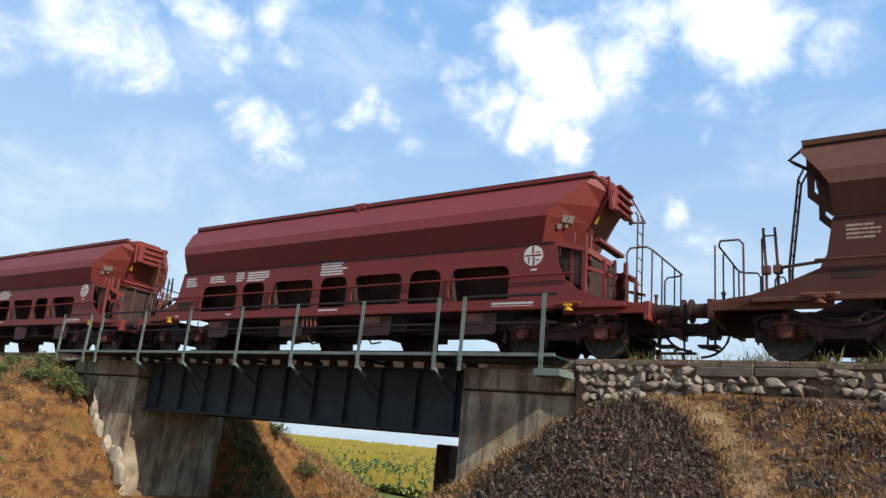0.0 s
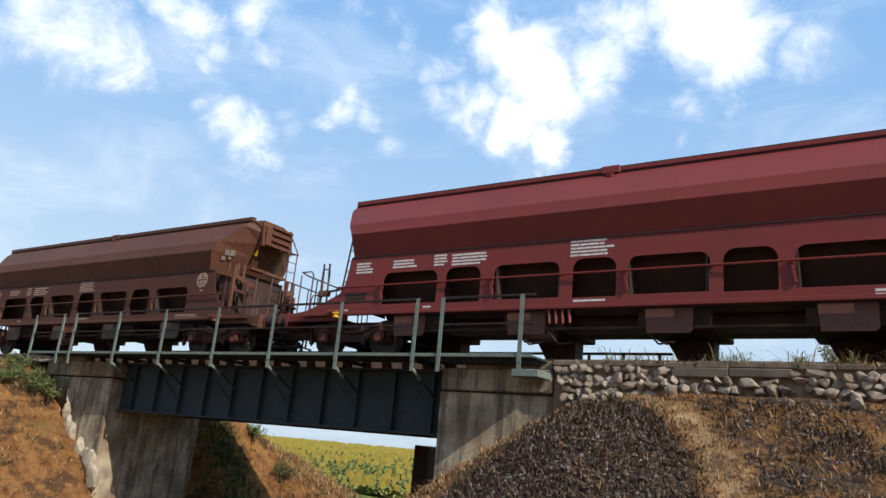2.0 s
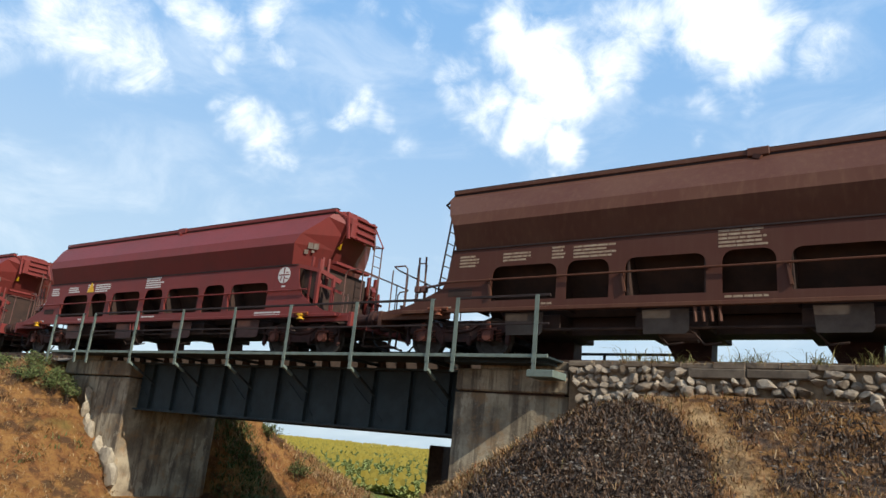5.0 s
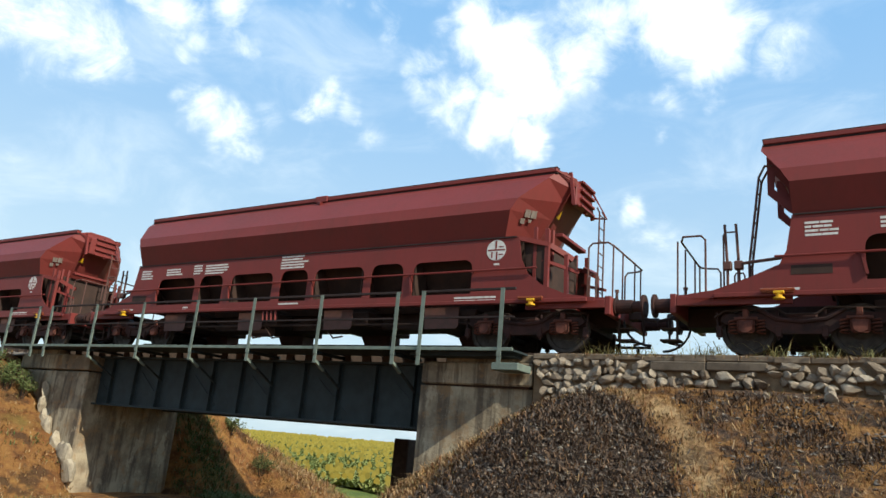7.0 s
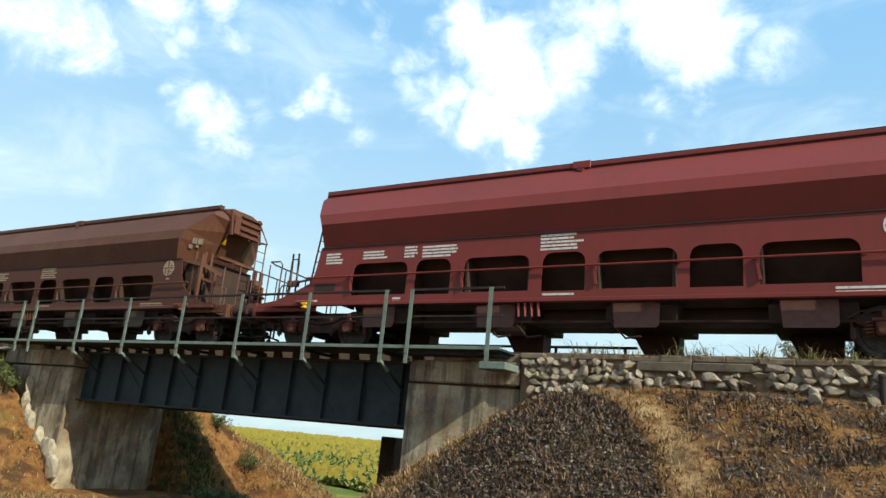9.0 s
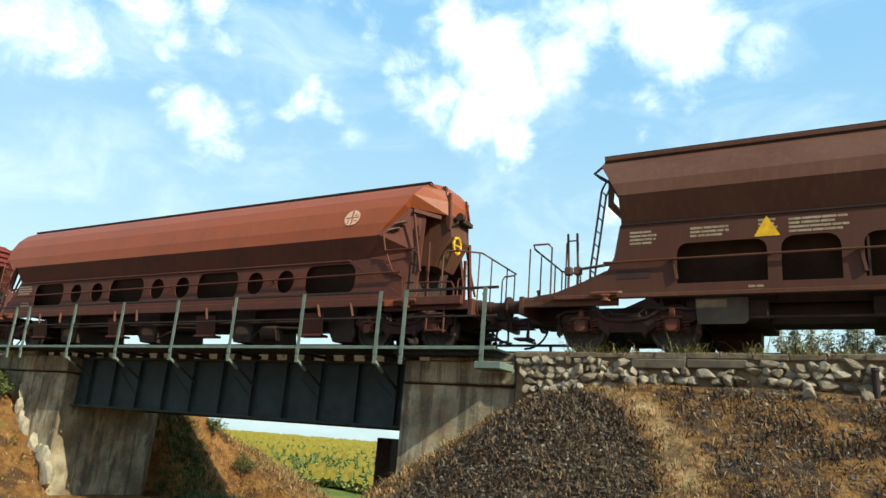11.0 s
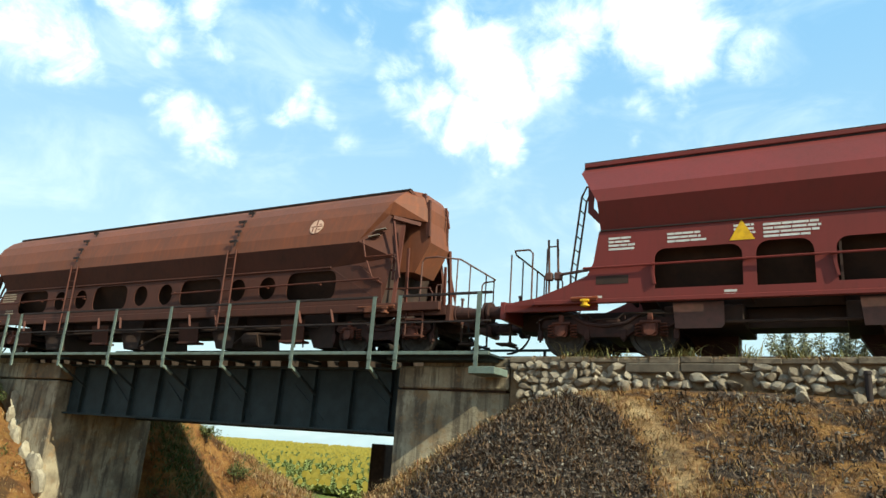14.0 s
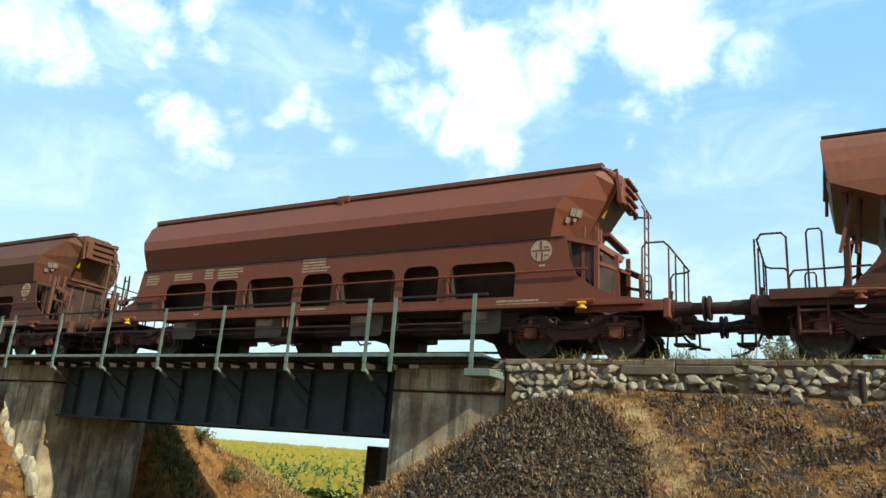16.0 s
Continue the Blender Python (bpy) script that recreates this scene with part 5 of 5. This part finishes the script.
def wall_top(r):
    x = r.uniform(-5.6, 6.0)
    return (x, r.uniform(-1.8, -1.5)) if noise.noise(Vector((x * 0.9, 0, 9))) > r.uniform(-0.6, 0.4) else (None, None)


def wall_weeds(r):
    x = r.choice((-4.7, -4.0, -2.75, -1.7, -0.9, -0.2, 0.9, 2.0)) + r.gauss(0, 0.16)
    return x, r.uniform(-1.75, -1.45)


def far_verge(r):
    x = r.uniform(-6, 10)
    return x, r.uniform(1.9, 2.6)


scatter("bank_grass", "dry orange-brown grass on the railway bank", M_STRAW, 7500, 11, west_bank, (0.10, 0.34), (0.006, 0.014))
scatter("bank_grass", "dry grass on the bank beyond the underpass", M_STRAW, 2200, 12, west_far, (0.15, 0.5), (0.008, 0.016))
scatter("burnt_stalks", "charred stalks on the scorched heap", M_CHAR, 4200, 13, heap_area, (0.05, 0.2), (0.006, 0.015))
scatter("straw_stalks", "pale unburnt straw among the scorched stalks", M_STRAW, 320, 14, heap_area, (0.08, 0.28), (0.003, 0.007), 3)
scatter("straw_stalks", "brown straw on the unburnt side of the heap", M_STRAW, 2600, 24, heap_flank, (0.05, 0.24), (0.004, 0.010))
scatter("green_grass", "patches of dusty green grass on the bank", M_LEAF, 900, 25, west_green, (0.10, 0.34), (0.008, 0.016))
scatter("shade_weeds", "dark green weeds on the shaded flank under the bridge", M_LEAF, 700, 26, shade_flank, (0.15, 0.5), (0.010, 0.022))
scatter("straw_stalks", "dry straw below the rubble wall", M_STRAW, 4200, 15, east_dry, (0.06, 0.28), (0.004, 0.009))
scatter("burnt_stalks", "charred weeds below the rubble wall", M_CHAR, 2600, 16, east_char, (0.08, 0.28), (0.006, 0.013))
scatter("verge_grass", "sparse dry grass along the top of the wall", M_STRAW, 420, 17, wall_top, (0.05, 0.18), (0.004, 0.009))
scatter("verge_weeds", "taller yellow-green weeds on top of the wall", blade_material("weeds", [(0.16, 0.14, 0.05), (0.24, 0.19, 0.08), (0.10, 0.11, 0.04)]), 120, 18, wall_weeds, (0.18, 0.62), (0.004, 0.009), 6)
scatter("verge_grass", "dry grass beyond the track", M_STRAW, 500, 19, far_verge, (0.08, 0.3), (0.005, 0.010))


def clods(name, label, mat, count, seed, pick, size):
    """Burnt lumps and pebbles lying on the slope, as one mass."""
    r = random.Random(seed)
    verts, faces = [], []
    n = 0
    while n < count:
        x, y = pick(r)
        if x is None:
            continue
        n += 1
        z, s = ground_z(x, y), r.uniform(*size)
        i = len(verts)
        for ax in ((1, 0, 0), (-1, 0, 0), (0, 1, 0), (0, -1, 0), (0, 0, 1), (0, 0, -1)):
            k = s * r.uniform(0.5, 1.2)
            verts.append((x + ax[0] * k + r.gauss(0, s * 0.2), y + ax[1] * k + r.gauss(0, s * 0.2), z + ax[2] * k * 0.7))
        faces += [(i + a, i + b, i + c) for a, b, c in ((0, 2, 4), (2, 1, 4), (1, 3, 4), (3, 0, 4), (2, 0, 5), (1, 2, 5), (3, 1, 5), (0, 3, 5))]
    me = bpy.data.meshes.new(name)
    me.from_pydata(verts, [], faces)
    me.materials.append(mat)
    tagged(new(name, me), label, "debris", kind="stuff")


M_CLOD = blade_material("clods", [(0.028, 0.021, 0.018), (0.075, 0.052, 0.040), (0.14, 0.105, 0.082), (0.26, 0.215, 0.175), (0.042, 0.032, 0.027)], 0.95)
clods("clods", "charred clods on the scorched heap", M_CLOD, 2600, 31, heap_area, (0.015, 0.06))
clods("clods", "dark clods and pebbles below the wall", M_CLOD, 2200, 32, east_char, (0.015, 0.06))


def shrub(x, y, z, h, wide, seed, label, mat, leaves=900):
    """Woody stems with many small leaves, loose in outline."""
    r = random.Random(seed)
    s = tagged(new("shrub"), label, "shrub")
    s.location = (x, y, z)
    bm = bmesh.new()
    tips = []
    for k in range(14):
        a, l = r.uniform(0, math.tau), r.uniform(0.2, 1.0)
        top = Vector((math.cos(a) * wide * l, math.sin(a) * wide * l * 0.7, h * r.uniform(0.6, 1.0) * (1.1 - 0.4 * l)))
        mid = top * 0.5 + Vector((0, 0, h * 0.12))
        tube(bm, [(0.05 * math.cos(a), 0.05 * math.sin(a), 0), mid, top], 0.008, 4)
        tips += [(mid, top)]
    part("stem", bm, M_SLEEPER, s)
    verts, faces = [], []
    for k in range(leaves):
        a, b = r.choice(tips)
        p = a.lerp(b, r.uniform(-0.3, 1.08)) + Vector((r.gauss(0, 0.07), r.gauss(0, 0.07), r.gauss(0, 0.06)))
        u = Vector((r.gauss(0, 1), r.gauss(0, 1), r.gauss(0, 0.8))).normalized() * r.uniform(0.025, 0.055)
        v = u.cross(Vector((r.gauss(0, 1), r.gauss(0, 1), r.gauss(0, 1)))).normalized() * r.uniform(0.01, 0.02)
        i = len(verts)
        verts += [tuple(p - u), tuple(p + v), tuple(p + u), tuple(p - v)]
        faces.append((i, i + 1, i + 2, i + 3))
    me = bpy.data.meshes.new("foliage")
    me.from_pydata(verts, [], faces)
    me.materials.append(mat)
    o = new("foliage", me)
    o.parent = s
    tagged(o, kind="stuff")


for k, (x, y, h, wd) in enumerate(((-2.3, 3.5, 2.1, 0.6), (-1.3, 3.3, 2.6, 0.7), (-0.2, 3.6, 3.0, 0.9), (0.9, 3.4, 3.3, 0.9), (2.2, 3.6, 3.3, 1.0), (-0.8, 3.7, 2.8, 0.8), (1.6, 3.8, 3.2, 0.9))):
    shrub(x, y, ground_z(x, y) - 0.05, h, wd, 60 + k, "loose grey-green shrub beyond the railway track", M_SAGE, 4500)
for k, (x, y, h, wd) in enumerate(((-24.6, -2.7, 0.55, 0.7), (-23.7, -2.5, 0.75, 0.7), (-26.0, -3.4, 0.5, 0.8), (-23.0, -2.25, 1.0, 0.55), (-23.3, -2.6, 0.9, 0.7), (-23.9, -2.9, 0.8, 0.8), (-24.0, -3.3, 0.6, 0.7), (-24.9, -4.2, 0.55, 0.8), (-27.0, -2.6, 0.4, 0.8), (-19.6, 5.0, 0.9, 0.8), (-20.8, 4.4, 0.7, 0.7))):
    shrub(x, y, ground_z(x, y) - 0.05, h, wd, 70 + k, "low dusty green shrub on the bank beside the abutment", M_LEAF, 700)


def bird(x, y, z):
    """A small dark swallow with spread wings."""
    b = tagged(new("bird"), "small dark swallow gliding across the sky", "bird")
    b.location = (x, y, z)
    bm = bmesh.new()
    loft(bm, [[(u, r * math.cos(a), r * math.sin(a)) for a in np.linspace(0, math.tau, 9)[:-1]]
              for u, r in ((-0.11, 0.004), (-0.05, 0.016), (0.0, 0.024), (0.05, 0.018), (0.075, 0.004))])
    part("body", bm, M_SEAL, b)
    for s in (-1, 1):
        bm = bmesh.new()
        plate(bm, [[(0.03, 0.0), (0.045, 0.07), (-0.02, 0.17), (-0.03, 0.09), (-0.03, 0.0)]],
              lambda u, v, d, s=s: (u, s * v, 0.01 + 0.25 * v * (1 - v * 3) + d), 0.004)
        part("wing", bm, M_SEAL, b)
    return b


BIRDS = [bird(-50, -8, 60), bird(-40, 0, 60)]


def crop_field():
    """Sunflowers in rows on the land beyond the underpass."""
    r = random.Random(5)
    lv, lf, hv, hf = [], [], [], []
    for k in range(26000):
        az = radians(r.uniform(28, 52))
        d = 33 + 345 * r.random() ** 1.6
        x, y = -math.sin(az) * d, -15 + math.cos(az) * d
        if y < 12 or ground_z(x, y) > -4.1:
            continue
        z = ground_z(x, y)
        far = 1.0 + d / 110
        h = r.uniform(0.25, 0.5)
        for q in range(5):
            a = r.uniform(0, math.tau)
            l, wd, zz = 0.22 * far, 0.09 * far, z + h * r.uniform(0.35, 0.85)
            c, s = math.cos(a), math.sin(a)
            i = len(lv)
            lv += [(x, y, zz), (x + c * l * .5 - s * wd, y + s * l * .5 + c * wd, zz + 0.08), (x + c * l, y + s * l, zz - 0.05), (x + c * l * .5 + s * wd, y + s * l * .5 - c * wd, zz + 0.08)]
            lf.append((i, i + 1, i + 2, i + 3))
        patch = noise.noise(Vector((x * 0.03, y * 0.02, 2)))
        if r.random() < 0.07 + 0.28 * patch + min(0.22, d / 700):
            i = len(hv)
            rr = 0.10 * far * r.uniform(0.8, 1.4)
            ring = [(x + rr * math.cos(t) + 0.1, y - 0.1, z + h + 0.12 + 0.5 * (far - 1.0) * h + rr * math.sin(t)) for t in np.linspace(0, math.tau, 8)[:-1]]
            hv += ring
            hf.append(tuple(range(i, i + 7)))
    for name, v, f, mat, lab in (("sunflower_leaves", lv, lf, M_CROP, "broad green sunflower leaves in the field"), ("sunflower_heads", hv, hf, M_PETAL, "yellow sunflower heads in the field")):
        me = bpy.data.meshes.new(name)
        me.from_pydata(v, [], f)
        me.materials.append(mat)
        tagged(new(name, me), lab, "crop", kind="stuff")


crop_field()


# ---------------------------------------------------------------- rubble stones, one by one
def rubble():
    r = random.Random(21)
    meshes = [stone_mesh(k) for k in range(9)]
    count = 0
    for row in range(6):
        x = -6.02 + 0.05 * row
        end = 3.0 if row < 3 else -4.2 + 0.3 * (5 - row)
        while x < end and count < 272:
            w = r.uniform(0.11, 0.19) if r.random() < 0.75 else r.uniform(0.19, 0.32)
            h = r.uniform(0.12, 0.17)
            slab = -3.9 < x < -1.8
            z = -0.325 - row * 0.138 + r.uniform(-0.02, 0.02) - (0.17 if slab else 0.05 * max(0.0, min(1.0, x + 1.8)))
            if r.random() > (0.02 if x < -4.3 else 0.10) and not (slab and row == 2 and x > -3.2):
                o = new("stone", meshes[r.randrange(9)])
                o.parent = WALL
                o.matrix_basis = pose(x + w / 2, -1.745 + r.uniform(-0.05, 0.04), z + r.uniform(-0.03, 0.03), r.uniform(-18, 18), r.uniform(-28, 28), r.uniform(-25, 25)) @ Matrix.Diagonal((w * 1.36, 0.26, h * r.uniform(1.1, 1.5), 1))
                count += 1
            x += w * r.uniform(0.96, 1.06)
    for k in range(26):
        x, y = r.uniform(-6.0, -4.6) if k < 16 else r.uniform(-4, 3), r.uniform(-2.25, -1.9)
        o = new("stone", meshes[r.randrange(9)])
        o.parent = WALL
        s = r.uniform(0.12, 0.3)
        o.matrix_basis = pose(x, y, ground_z(x, y) + 0.03, r.uniform(0, 90), r.uniform(0, 90), r.uniform(0, 90)) @ Matrix.Diagonal((s, s * 0.8, s * 0.7, 1))


rubble()


def wheel_rows(wheel, start):
    """Rolling, one row per 1/30 s while the wagon crosses the view, at rest far outside it."""
    t0, t1 = max(0.0, (-42.0 - start) / SPEED), min(16.0, (14.0 - start) / SPEED)
    k0, k1 = math.ceil(t0 * 30), math.floor(t1 * 30)
    p = wheel.location.copy()
    turn = math.degrees(SPEED / 30 / 0.46)
    rows = [] if k0 == 0 else [(0.0, pose(*p))]
    for k in range(k0, max(k1, k0 + 1) + 1):
        rows.append((k / 30, pose(*p) @ Matrix.Rotation(radians(turn * (k - k0)), 4, "Y")))
    if rows[-1][0] < 15.99:
        rows.append((16.0, rows[-1][1]))
    return rows


def motions():
    flights = [[(0, -56.5, -21.2, 34.0), (3.2, -30.36, 12.11, 23.39), (3.5, -27.93, 15.37, 22.48), (3.8, -25.33, 18.38, 21.37), (6.0, -6.0, 41.0, 16.0), (16, 82.0, 145.0, 30.0)],
               [(0, -42.5, -8.7, 44.0), (3.2, -26.52, 19.47, 18.25), (3.5, -25.03, 22.12, 15.26), (4.5, -20.0, 31.0, 8.0), (16, 40.0, 130.0, 14.0)]]
    for b, rows in zip(BIRDS, flights):
        walk(b, [(t, pose(x, y, z, 10, 8, 52)) for t, x, y, z in rows])
    for w, x in zip(WAGONS, STARTS):
        walk(w, [(k * 0.5, pose(x + SPEED * k * 0.5, 0, 0)) for k in range(33)])
        for b in w.children:
            for o in b.children:
                if o.name.startswith("wheelset"):
                    walk(o, wheel_rows(o, x))


motions()
